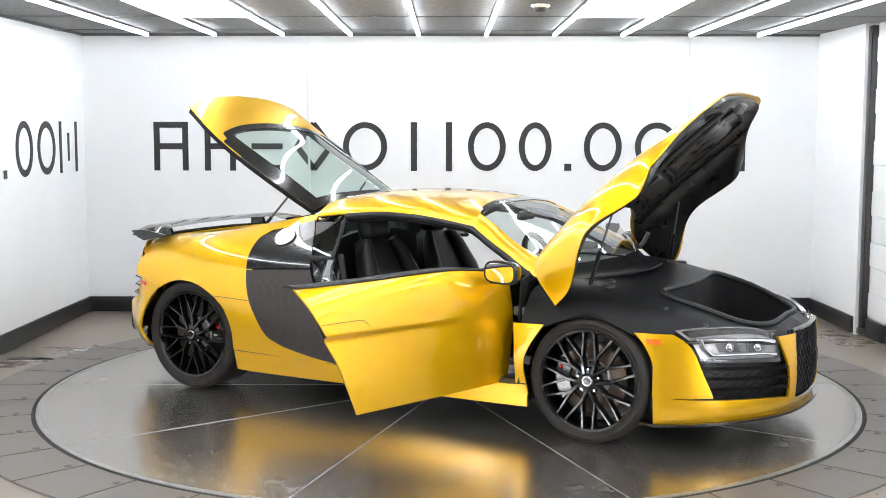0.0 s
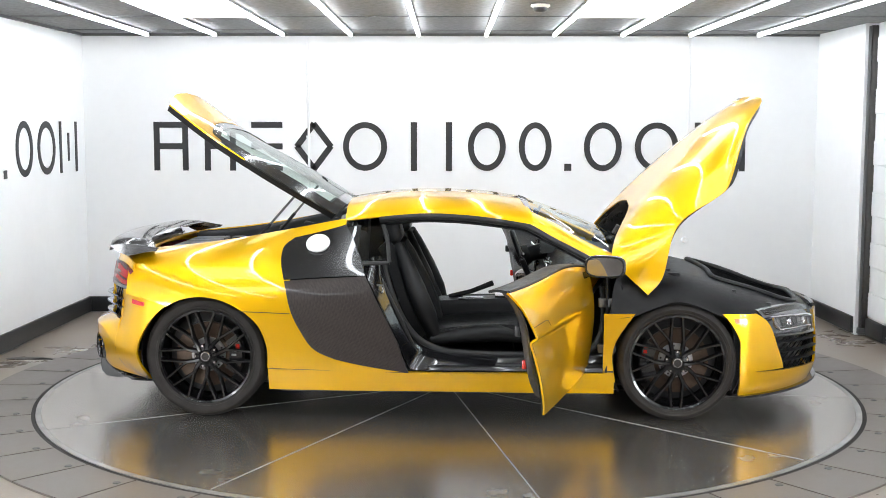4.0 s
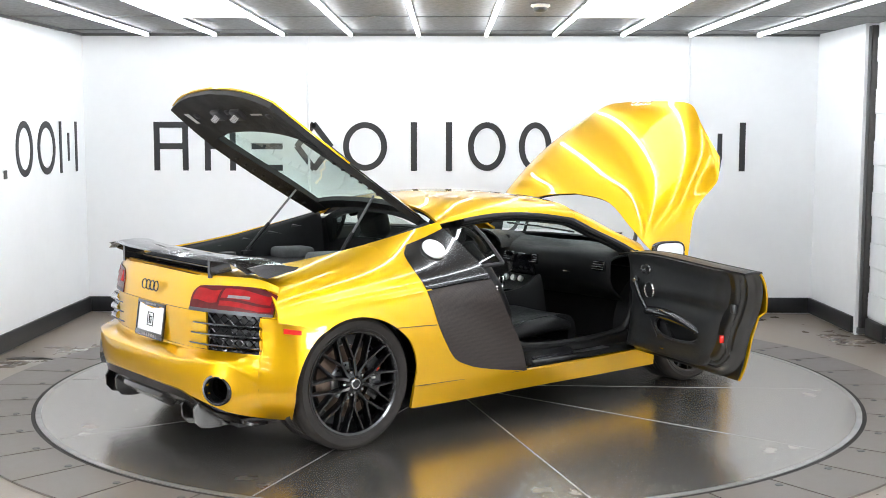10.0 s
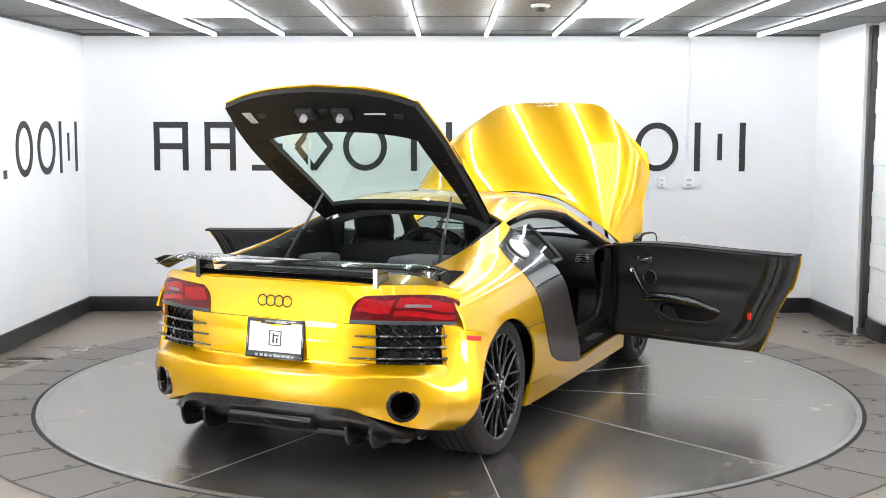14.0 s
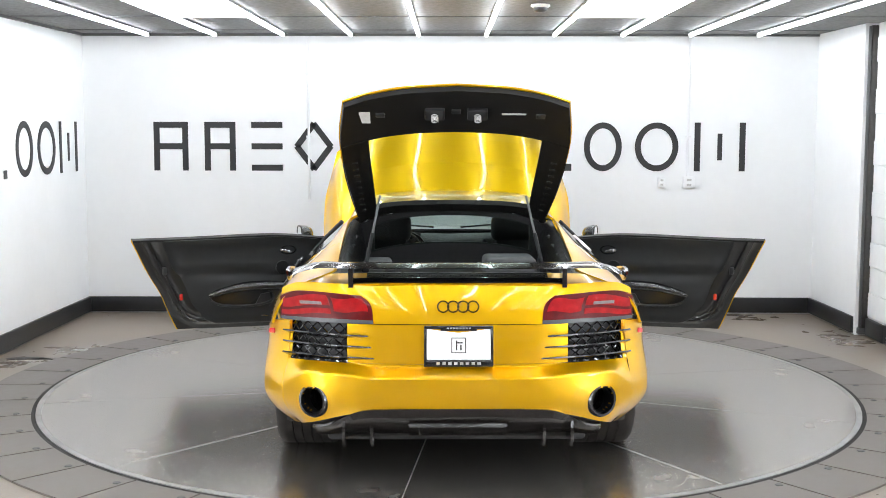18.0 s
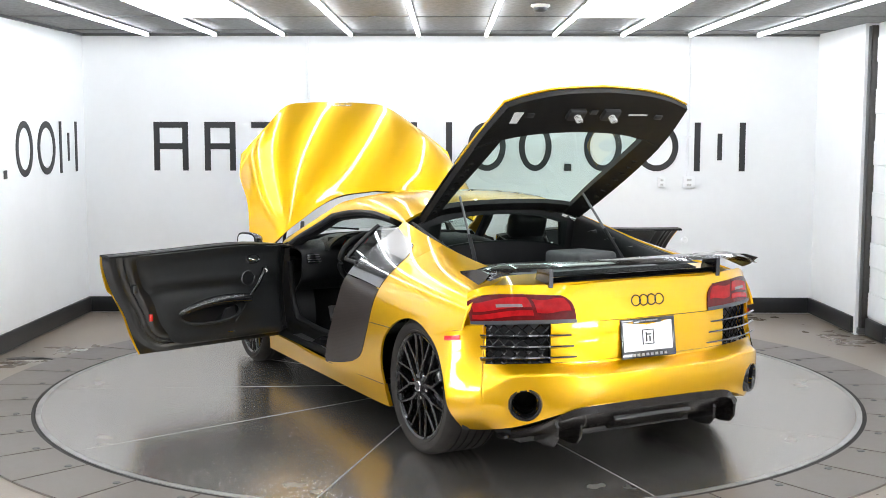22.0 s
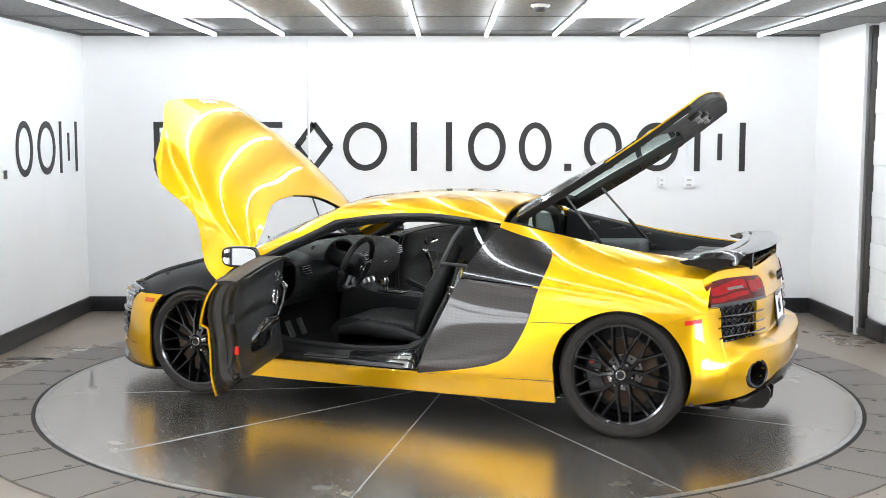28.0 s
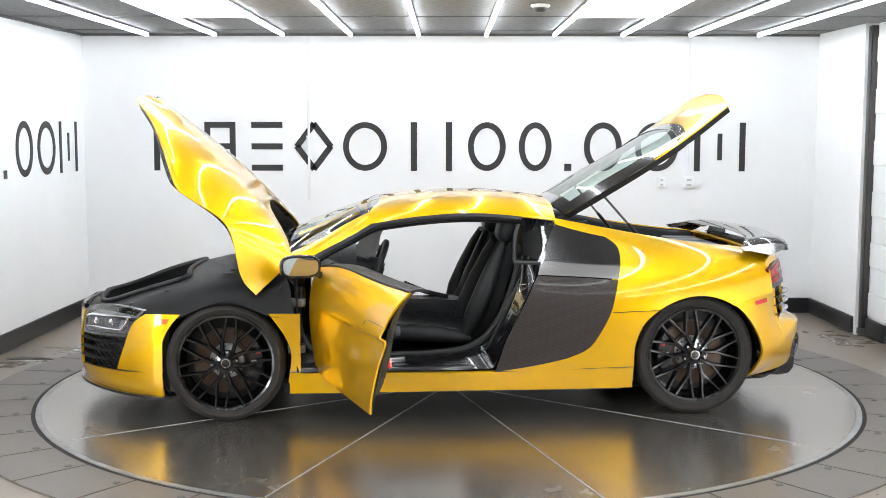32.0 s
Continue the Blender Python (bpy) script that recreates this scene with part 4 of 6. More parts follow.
TLP = pair("tail_lamp", shell(tl, 24, 10, 0.03), RED_DARK, label="dark red tail lamp")
for sg, ob in zip((1, -1), TLP):
    for v0, v1, u0, u1, mt, lb in ((0.40, 0.86, 0.03, 0.30, RED_LENS, "bright red lamp cell"), (0.52, 0.86, 0.33, 0.92, RED_LENS, "bright red light band"), (0.24, 0.42, 0.33, 0.95, RED_LENS, "bright red light band"),
                                   (0.58, 0.68, 0.40, 0.62, LENS_GREY, "clear reversing lens"), (0.0, 0.13, 0.0, 1.0, GREY_PLASTIC, "grey strip under the lamp")):
        def band(u, v):
            w = v0 + (v1 - v0) * v
            return tl(u0 + (u1 - u0) * u, w + (0.05 * math.sin(5 * u + 1) * (mt is RED_LENS)), 0.008 + (0.003 if mt is LENS_GREY else 0))
        bm = shell(band, 16, 4, 0.004)
        if sg < 0:
            moved(bm, Matrix.Diagonal((1, -1, 1, 1)))
        part("light_band", bm, mt, ob, lb)
# vents below the lamps
vb = tail_patch(TV0, TV1, (0.534,) * 3, (0.722,) * 3, -0.05)
pair("vent_back", shell(vb, 14, 6, 0.01), SKIRT)
vn = tail_patch(TV0, TV1, (0.536,) * 3, (0.720,) * 3, -0.018)
pair("vent_mesh", lattice(vn, 12, 4, 0.0046), GLOSS_BLACK, label="black honeycomb vent mesh")
for k in range(3):
    z = 0.556 + 0.052 * k
    def fin(u, v):
        y0 = 0.39 + 0.014 * k
        p = tp_of(y0) + (TV1 + 0.006 - tp_of(y0)) * u
        w = min(1.0, u / 0.34) ** 0.8
        return tail_at(p, z + 0.004 - (0.003 + 0.020 * w) * (v - 0.5), 0.003 + 0.036 * w * (1 - v) - 0.010 * v)
    pair("vent_fin", shell(fin, 24, 4, 0.007), GLOSS_BLACK)
# side reflectors of the rear bumper
pair("rear_reflector", shell(tail_patch(tp_of(0.878), tp_of(0.916), (0.644, 0.634), (0.668, 0.656), 0.008), 6, 3, 0.004), RED_GLOW, label="red rear side reflector")
# tailpipes
PQ = Vector((-1, 0, 0)).rotation_difference(PIPE_N)
for sg in (1, -1):
    for nm, prof, mt, lb in (("tailpipe", [(0.058, 0.10), (0.060, -0.004), (0.064, -0.014), (0.074, -0.015), (0.080, -0.006), (0.081, 0.03), (0.066, 0.05)], GLOSS_BLACK, "black round tailpipe"), ("pipe_bore", [(0, 0.22), (0.057, 0.22), (0.0595, 0.0)], MATTE_BLACK, "")):
        bm = moved(lathe(prof, 48, axis="X"), Matrix.LocRotScale(PIPE - PIPE_N * 0.006, PQ, None))
        if sg < 0:
            moved(bm, Matrix.Diagonal((1, -1, 1, 1)))
        part(nm, bm, mt, CAR, lb)
# diffuser
diff = patch([[(-2.085, 0, 0.345), (-2.08, 0.3, 0.342), (-2.055, 0.46, 0.325), (-1.98, 0.60, 0.250), (-1.89, 0.69, 0.215)],
              [(-2.045, 0, 0.27), (-2.04, 0.3, 0.268), (-2.01, 0.46, 0.255), (-1.94, 0.60, 0.205), (-1.86, 0.67, 0.185)],
              [(-1.95, 0, 0.20), (-1.95, 0.3, 0.20), (-1.92, 0.46, 0.195), (-1.85, 0.60, 0.17), (-1.80, 0.68, 0.16)],
              [(-1.70, 0, 0.15), (-1.70, 0.3, 0.15), (-1.70, 0.46, 0.15), (-1.70, 0.60, 0.15), (-1.70, 0.66, 0.15)]])
dif = part("diffuser", shell(whole(diff), 18, 50, 0.014), CARBON, CAR, "carbon fibre rear diffuser with fins")
for y in (-0.53, -0.40, 0.40, 0.53):
    part("fin", prism([(-2.02, 0.285), (-2.045, 0.25), (-2.04, 0.19), (-2.01, 0.155), (-1.95, 0.145), (-1.80, 0.150), (-1.82, 0.21)], 0.014, pose(0, y + 0.006, 0, 90, 0, 0)), CARBON, dif)
part("lip", shell(whole(patch([[(-2.098, 0, 0.352), (-2.093, 0.3, 0.349), (-2.066, 0.46, 0.332), (-1.995, 0.59, 0.258)], [(-2.094, 0, 0.312), (-2.089, 0.3, 0.310), (-2.060, 0.46, 0.296), (-1.985, 0.59, 0.236)]])), 4, 50, 0.012), CARBON_GLOSS, dif, "glossy carbon lip of the diffuser")
part("channel", moved(boxed(0, 0, 0, 0.10, 0.46, 0.050, 0.012), pose(-2.025, 0, 0.250, 0, 38, 0)), CARBON, dif, "raised middle channel of the diffuser")
# plate, frame, badge
PLM = pose(-2.012, -0.003, 0.632, 0, 8, 0)
pf = part("plate_frame", moved(join(boxed(0, 0, 0.083, 0.014, 0.322, 0.018, 0.004), boxed(0, 0, 0.076, 0.014, 0.17, 0.020, 0.004), boxed(0, 0, -0.082, 0.014, 0.322, 0.034, 0.004), boxed(0, 0.154, 0, 0.014, 0.014, 0.17, 0.004), boxed(0, -0.154, 0, 0.014, 0.014, 0.17, 0.004)), PLM), GLOSS_BLACK, CAR, "black number plate frame")
part("plate", moved(boxed(0.003, 0, 0.003, 0.008, 0.30, 0.16), PLM), WHITE_PLATE, pf, "white plate card with a small square mark")
mk = join(boxed(-0.003, 0, 0.034, 0.003, 0.064, 0.004), boxed(-0.003, 0, -0.034, 0.003, 0.064, 0.004), boxed(-0.003, 0.032, 0, 0.003, 0.004, 0.072), boxed(-0.003, -0.032, 0, 0.003, 0.004, 0.072),
          boxed(-0.003, 0.010, 0.0, 0.003, 0.007, 0.045), boxed(-0.003, -0.006, 0.012, 0.003, 0.026, 0.006), boxed(-0.003, -0.010, -0.010, 0.003, 0.007, 0.026))
part("mark", moved(mk, PLM), SIGN, pf, "small square dark mark")
for k in range(8):
    part("caption_bar", moved(boxed(-0.009, 0.095 - 0.027 * k, -0.083, 0.003, 0.016, 0.013), PLM), PRINT_GREY, pf)
    part("caption_bar", moved(boxed(-0.009, 0.05 - 0.0145 * k, 0.079, 0.003, 0.010, 0.007), PLM), PRINT_GREY, pf)


def rings(n, r, w, gap):
    return join(*[moved(lathe([(r - w, 0.0), (r - w * 0.5, 0.005), (r, 0.0), (r - w * 0.5, -0.003)], 28, True), pose((k - (n - 1) / 2) * gap, 0, 0)) for k in range(n)])


part("badge", moved(rings(4, 0.029, 0.007, 0.046), pose(-2.008, 0, 0.812, 0, 0, 90) @ pose(0, 0, 0, 8, 0, 0)), GLOSS_BLACK, CAR, "black badge of plain rings")
# spoiler
wing_sec = [(-1.99, 0.0), (-1.96, 0.010), (-1.88, 0.014), (-1.80, 0.008), (-1.77, 0.0), (-1.80, -0.006), (-1.90, -0.004)]
bm = bmesh.new()
rows = []
for k in range(41):
    w = -1 + k / 20
    a = abs(w)
    y = 0.80 * w
    z = 0.985 - 0.005 * a - (0.045 * ((a - 0.80) / 0.2) ** 1.5 if a > 0.80 else 0)
    dx = 0.13 * a ** 2.2
    sc = 1.0 + 0.25 * max(0, a - 0.75) / 0.25
    rows.append([bm.verts.new((-1.88 + (x + 1.88) * sc + dx, y, z + (h * 1.2))) for x, h in wing_sec])
for a, b in zip(rows, rows[1:]):
    for i in range(len(wing_sec)):
        j = (i + 1) % len(wing_sec)
        bm.faces.new((a[i], a[j], b[j], b[i]))
bm.faces.new(rows[0])
bm.faces.new(rows[-1][::-1])
sp = part("spoiler", bm, CARBON, CAR, "carbon fibre rear wing on two stalks")
for sg in (1, -1):
    part("stalk", prism([(-1.93, 0.89), (-1.80, 0.90), (-1.83, 0.985), (-1.93, 0.985)], 0.022, pose(0, sg * 0.50 + 0.011, 0, 90, 0, 0)), CARBON, sp)
    part("end_plate", prism([(-1.885, 0.965), (-1.83, 0.925), (-1.78, 0.905), (-1.61, 0.940), (-1.60, 0.950), (-1.72, 0.968), (-1.80, 0.975)], 0.012, pose(0, sg * 0.80 + 0.006, 0, 90, 0, 0)), CARBON, sp)


# ---- opened panels: built closed, then swung on their hinges ----
def swing_door(ob, sg):
    p = Vector((0.834, sg * 0.90, 0))
    r = Matrix.Rotation(radians(-sg * 72), 4, "Z")
    ob.matrix_basis = Matrix.Translation(p) @ r @ Matrix.Translation(-p)


def swing_y(ob, x, z, deg):
    p = Vector((x, 0, z))
    ob.matrix_basis = Matrix.Translation(p) @ Matrix.Rotation(radians(-deg), 4, "Y") @ Matrix.Translation(-p)


door_skin = between([(0.925, 0.266), (0.925, 0.45), (0.925, 0.64), (0.918, 0.855)], [(-0.160, 0.266), (-0.245, 0.47), (-0.345, 0.66), (-0.452, 0.892)])


door_net = door_skin


def powers(x, z):
    return [(x ** i) * ((z - 0.6) ** j) for i in range(3) for j in range(5)]


# one even surface through the side's stations over the door's length
side_net = [side_at(x, s) for x in np.linspace(-0.5, 0.95, 24) for s in np.linspace(0.14, 0.80, 24)]
DOOR_C = np.linalg.lstsq(np.array([powers(a[0], a[2]) for a in side_net]), np.array([a[1] for a in side_net]), rcond=None)[0]


def door_base(u, v):
    p = np.array(door_net(u, v), float)
    p[1] = float(np.dot(powers(p[0], p[2]), DOOR_C))
    return p



def crease(u, v, p):
    """A sharp fold along the door that fades out towards its hinges."""
    z = p[2] - 0.640 - 0.016 * v
    q = p.copy()
    step = 1 / (1 + math.exp(-z / 0.0055))
    up = 0.024 * max(0.0, 1 - max(z, 0) / 0.22) ** 2
    down = 0.020 * max(0.0, 1 + min(z, 0) / 0.34) ** 1.5
    q[1] += v ** 1.7 * (up * step - down * (1 - step))
    return q


def door_edge(u, v):
    """Distance from the door's lower and rear rim, with a rounded corner."""
    d0, d1, d2, r = 0.60 * u, 1.18 * (1 - v), 1.5 * v, 0.20
    if d0 < r and d1 < r:
        return min(d2, r - math.hypot(r - d0, r - d1))
    return min(d0, d1, d2)


FRAME_D = [arr((a, 0)) for a in (0.012, 0.022, 0.026, 0.040, 0.066, 0.060, 0.078, 0.072, 0.086, 0.090, 0.090)]   # depth from the rim inwards, each step 14 mm


def door(sg):
    def mk(name, bm, material, parent, label=""):
        if sg < 0:
            moved(bm, Matrix.Diagonal((1, -1, 1, 1)))
        return part(name, bm, material, parent, label)
    d = mk("door", shell(door_base, 90, 44, 0.010, after=crease), YELLOW, CAR, "open yellow door with black inner trim")
    swing_door(d, sg)

    # black frame with seal ribs round its rim, then the trim
    def fr(u, v):
        a, b = 0.004 + 0.992 * u, 0.004 + 0.990 * v
        return door_base(a, b) - np.array((0, 0.018 * b ** 1.7 * max(0, 1 - abs(a - 0.5) / 0.5) + cr(FRAME_D, door_edge(u, v) / 0.14)[0], 0))
    mk("door_frame", shell(fr, 60, 110, 0.004), DOOR_BLACK, d, "glossy black door frame with seal ribs")
    mk("belt_top", shell(lambda u, v: door_base(0.999, 0.002 + 0.993 * v) + np.array((0, 0.002 - 0.098 * u, 0.004 + 0.006 * math.sin(math.pi * u))), 8, 40, 0.012), MATTE_BLACK, d, "black door top with window slot")

    def tr(u, v):
        a = 0.075 + 0.92 * u
        e = 0.868 - 0.15 * (1 - math.sqrt(max(0.0, 1 - (1 - min(1, u / 0.38)) ** 2)))
        b = 0.075 + (e - 0.075) * v
        k = min(1.0, 9 * u, 9 * v, 9 * (1 - v))
        soft = math.sqrt(max(0.0, 1 - (1 - k) ** 2))
        roll = 0.030 * (min(1.0, (1 - u) / 0.26) ** 1.3 if u > 0.72 else math.exp(-((0.72 - u) / 0.07) ** 2))
        p = door_base(a, b)
        shelf = 0.026 * math.exp(-((p[0] - 0.27) / 0.36) ** 4 - ((p[2] - 0.53) / 0.105) ** 4)
        return p - np.array((0, 0.074 + (0.032 + roll + shelf) * soft, 0))

    def pocket_rim(p):
        return abs((p[0] - 0.27) / 0.215) ** 2.4 + abs((p[2] - 0.492) / 0.066) ** 2.4
    mk("door_trim", shell(tr, 72, 100, 0.006, lambda u, v: pocket_rim(tr(u, v)) > 1), DOOR_LEATHER, d, "black leather door trim")

    def at(x, z, dy):
        y = side_at(x, s_of(x, z))[1]
        return arr((x, y - dy - (0.02 if dy > 0.06 else 0), z))
    def arm(u, v):
        x = 0.565 - 0.515 * u
        zt = 0.574 + 0.016 * math.sin(math.pi * u) - 0.062 * u ** 3
        return at(x, zt - (0.012 + 0.034 * math.sin(math.pi * min(1, 0.2 + 0.8 * u)) ** 0.8) * v, 0.108 + 0.034 * math.sin(math.pi * min(1, 0.1 + 0.75 * v)) * math.sin(math.pi * min(1, 0.15 + 0.85 * u)) ** 0.5)
    mk("armrest", shell(arm, 28, 10, 0.012), GLOSS_BLACK, d, "glossy black crescent armrest")
    mk("door_pocket", shell(lambda u, v: at(0.50 - 0.46 * u, 0.42 + 0.145 * v, 0.070), 16, 6, 0.004), MATTE_BLACK, d, "dark oval door pocket")
    turn = [2 * math.pi * k / 48 for k in range(48)]
    oval_rim = [(0.27 + 0.215 * math.copysign(abs(math.cos(t)) ** 0.83, math.cos(t)), 0.492 + 0.066 * math.copysign(abs(math.sin(t)) ** 0.83, math.sin(t))) for t in turn]
    mk("pocket_lip", tube([at(x, z, 0.106) for x, z in oval_rim], 0.009, 8, True), DOOR_LEATHER, d)
    mk("pocket_divider", prism([(0.47, 0.445), (0.36, 0.430), (0.40, 0.50), (0.46, 0.51)], 0.03, pose(0, at(0.42, 0.47, 0.075)[1] + 0.015, 0, 90, 0, 0)), SKIRT, d, "grey panel in the door pocket")
    mk("pull_strut", tube([at(0.66, 0.735, 0.125), at(0.645, 0.715, 0.150), at(0.60, 0.64, 0.155), at(0.555, 0.572, 0.135)], [0.012, 0.015, 0.013, 0.011], 10), GLOSS_BLACK, d, "black slanted grab handle")
    mk("strut_end", tube([at(0.672, 0.742, 0.128), at(0.652, 0.725, 0.155)], [0.013, 0.016], 10), CHROME, d, "silver end of the grab handle")
    mk("trim_seam", tube([at(0.555, 0.565, 0.121), at(0.505, 0.49, 0.121), at(0.45, 0.42, 0.113)], 0.003, 6), SEAL, d)
    mk("sill_badge", boxed(*at(0.42, 0.355, 0.095), 0.045, 0.004, 0.008, 0.001), CHROME, d, "small bright trim badge")
    mk("handle_cup", moved(lathe([(0, 0.012), (0.036, 0.010), (0.044, -0.004), (0.050, 0.002)], 28), Matrix.Translation(Vector(at(0.585, 0.80, 0.112))) @ Matrix.Diagonal((1.15, 1, 0.62, 1))), GLOSS_BLACK, d, "oval cup of the inner handle")
    mk("inner_handle", tube([at(0.60, 0.788, 0.125), at(0.565, 0.797, 0.140), at(0.53, 0.806, 0.135)], [0.007, 0.011, 0.009], 10), CHROME, d, "chrome inner door handle")
    mk("speaker", moved(lathe([(0.044, 0.004), (0.047, -0.005), (0.051, 0.004)], 32), Matrix.Translation(Vector(at(0.545, 0.682, 0.125)))), CHROME, d, "round chrome-ringed speaker")
    mk("speaker_mesh", moved(lathe([(0, -0.002), (0.044, 0.0), (0.044, 0.01)], 24), Matrix.Translation(Vector(at(0.545, 0.682, 0.125)))), MATTE_BLACK, d)
    mk("door_lamp", boxed(*at(-0.135, 0.50, 0.095), 0.022, 0.022, 0.045, 0.006), RED_GLOW, d, "red door edge lamp")
    mk("latch", boxed(*at(-0.24, 0.68, 0.085), 0.03, 0.03, 0.05, 0.006), SKIRT, d)
    mk("belt_seal", tube([door_base(0.998, 0.002 + 0.996 * k / 24) + arr((0, 0.001, 0.004)) for k in range(25)], 0.007, 6), SEAL, d)
    line = [(-0.085, 0.688), (-0.100, 0.706), (-0.112, 0.716), (-0.13, 0.722)] + [(-0.15 - 0.215 * k / 8, 0.723) for k in range(9)]
    mk("handle_gap", tube([crease(0, (0.905 - x) / 1.25, np.array((x, float(np.dot(powers(x, z), DOOR_C)), z))) + arr((0, 0.0008, 0)) for x, z in line], 0.0014, 5), SEAL, d, "thin gap of the flush door handle")
    # mirror
    mm = pose(0.735, 1.005, 0.885, 0, 2, -3)
    def oval(a, b, x):
        return [(x, a * math.copysign(abs(math.cos(t)) ** 0.6, math.cos(t)), b * math.copysign(abs(math.sin(t)) ** 0.6, math.sin(t))) for t in (2 * math.pi * k / 36 for k in range(36))]
    bm = bmesh.new()
    loops = [[bm.verts.new(q) for q in oval(0.112 * f, 0.062 * f, x)] for f, x in ((0.93, -0.018), (1.0, -0.010), (1.0, 0.008), (0.93, 0.032), (0.76, 0.054), (0.45, 0.068))]
    for la, lb in zip(loops, loops[1:]):
        for k in range(36):
            bm.faces.new((la[k], la[(k + 1) % 36], lb[(k + 1) % 36], lb[k]))
    bm.faces.new(loops[0])
    bm.faces.new(loops[-1])
    mk("mirror_housing", moved(bm, mm), GLOSS_BLACK, d, "glossy black wing mirror")
    bm = bmesh.new()
    la, lb = [[bm.verts.new(q) for q in oval(0.096, 0.049, x)] for x in (-0.0185, -0.0215)]
    for k in range(36):
        bm.faces.new((la[k], la[(k + 1) % 36], lb[(k + 1) % 36], lb[k]))
    bm.faces.new(lb)
    mk("mirror_glass", moved(bm, mm), MIRROR, d, "oval mirror glass")
    mk("mirror_rim", moved(tube(oval(0.101, 0.054, -0.019), 0.006, 8, True), mm), MATTE_BLACK, d)
    mk("mirror_stalk", tube([(0.80, 0.845, 0.815), (0.79, 0.89, 0.832), (0.78, 0.93, 0.855)], [0.026, 0.018, 0.02], 10), GLOSS_BLACK, d)
    mk("mirror_sail", prism([(0.90, 0.845), (0.78, 0.85), (0.78, 0.885), (0.84, 0.885)], 0.014, pose(0, 0.80, 0, 90, 0, 0)), GLOSS_BLACK, d)
    return d


DOOR_L, DOOR_R = door(1), door(-1)

# hood: one clamshell that carries the wing tops
hood_f = patch([[(1.30, 0, 0.893), (1.25, 0.33, 0.897), (1.06, 0.65, 0.902), (0.965, 0.80, 0.845), (0.922, 0.905, 0.612)],
                [(1.42, 0, 0.874), (1.38, 0.33, 0.880), (1.21, 0.63, 0.893), (1.11, 0.812, 0.826), (1.055, 0.908, 0.605)],
                [(1.58, 0, 0.850), (1.56, 0.34, 0.847), (1.43, 0.61, 0.861), (1.33, 0.800, 0.808), (1.325, 0.898, 0.70)],
                [(1.80, 0, 0.803), (1.78, 0.34, 0.796), (1.68, 0.60, 0.797), (1.60, 0.775, 0.748), (1.575, 0.875, 0.61)],
                [(2.05, 0, 0.738), (2.03, 0.30, 0.725), (1.94, 0.55, 0.720), (1.80, 0.745, 0.682), (1.655, 0.864, 0.592)],
                [(2.235, 0, 0.655), (2.228, 0.23, 0.650), (2.204, 0.41, 0.636), (2.02, 0.600, 0.653), (1.79, 0.834, 0.630)]])
hood_net = hood_f


def hood_powers(u, v, odd):
    return [u ** i * v ** (2 * j + odd) for i in range(6) for j in range(5)]


# one even surface through the net; the rim keeps to the net itself
rim = [(u, v, 4.0 if u in (0, 1) or v == 1 else 1.0) for u in np.linspace(0, 1, 21) for v in np.linspace(0, 1, 21)]
HOOD_C = [np.linalg.lstsq(np.array([[w * a for a in hood_powers(u, v, c == 1)] for u, v, w in rim]), np.array([w * hood_net(u, v)[c] for u, v, w in rim]), rcond=None)[0] for c in range(3)]


def hood_f(u, v):
    p = np.array([np.dot(hood_powers(u, v, c == 1), HOOD_C[c]) for c in range(3)])
    w = max(v ** 7, (1 - u) ** 12, u ** 12)
    return p + (hood_net(u, v) - p) * w


HOOD = part("hood", shell(whole(hood_f), 48, 72, 0.006, relax=3), YELLOW, CAR, "raised yellow hood with wing tops")
part("hood_liner", shell(whole(lambda u, v: hood_f(0.015 + 0.965 * u, v * 0.985)), 44, 60, 0.02, offset=-0.0085, relax=3), HOOD_LINER, HOOD, "black moulded hood liner")
swing_y(HOOD, 0.94, 0.879, 55.9)

# under the hood: black tray that follows the wings, with a deep tub
def tray_f(u, v):
    return hood_f(0.03 + 0.95 * u, 0.985 * v) - np.array((0, 0, 0.030 + 0.055 * (1 - v ** 3) + 0.035 * max(0, u - 0.7) / 0.3 * min(1, 2.2 * v)))


tub_keep = lambda u, v: ((u - 0.66) / 0.24) ** 4 + ((2 * v - 1) / 0.42) ** 4 > 1
TRAY = part("luggage_tray", shell(whole(tray_f), 84, 104, 0.012, tub_keep), MATTE_BLACK, CAR, "black plastic tray with luggage tub")

# lid with the rear window
lid_f = patch([[(-0.575, 0, 1.205), (-0.575, 0.25, 1.198), (-0.575, 0.43, 1.172), (-0.572, 0.545, 1.128)],
               [(-0.86, 0, 1.145), (-0.86, 0.25, 1.138), (-0.86, 0.43, 1.115), (-0.86, 0.575, 1.062)],
               [(-1.16, 0, 1.063), (-1.16, 0.25, 1.058), (-1.16, 0.43, 1.04), (-1.16, 0.592, 1.002)],
               [(-1.44, 0, 0.985), (-1.44, 0.25, 0.983), (-1.44, 0.43, 0.975), (-1.44, 0.592, 0.955)],
               [(-1.80, 0, 0.948), (-1.785, 0.25, 0.943), (-1.75, 0.43, 0.935), (-1.708, 0.558, 0.922)]])
LW = whole(lid_f)


def glass_end(a):
    return 0.775 - 0.10 * a * a


def paint_from(a):
    return 0.80 - 0.09 * a * a - 0.20 * max(0, a - 0.86) / 0.14


def strip(lo, hi, v0=0.0, v1=1.0):
    """A band of the lid between two lines lo(a) and hi(a), a from the middle to the edge."""
    def f(u, v):
        w = v0 + (v1 - v0) * v
        a = abs(2 * w - 1)
        return LW(lo(a) + (hi(a) - lo(a)) * u, w)
    return f


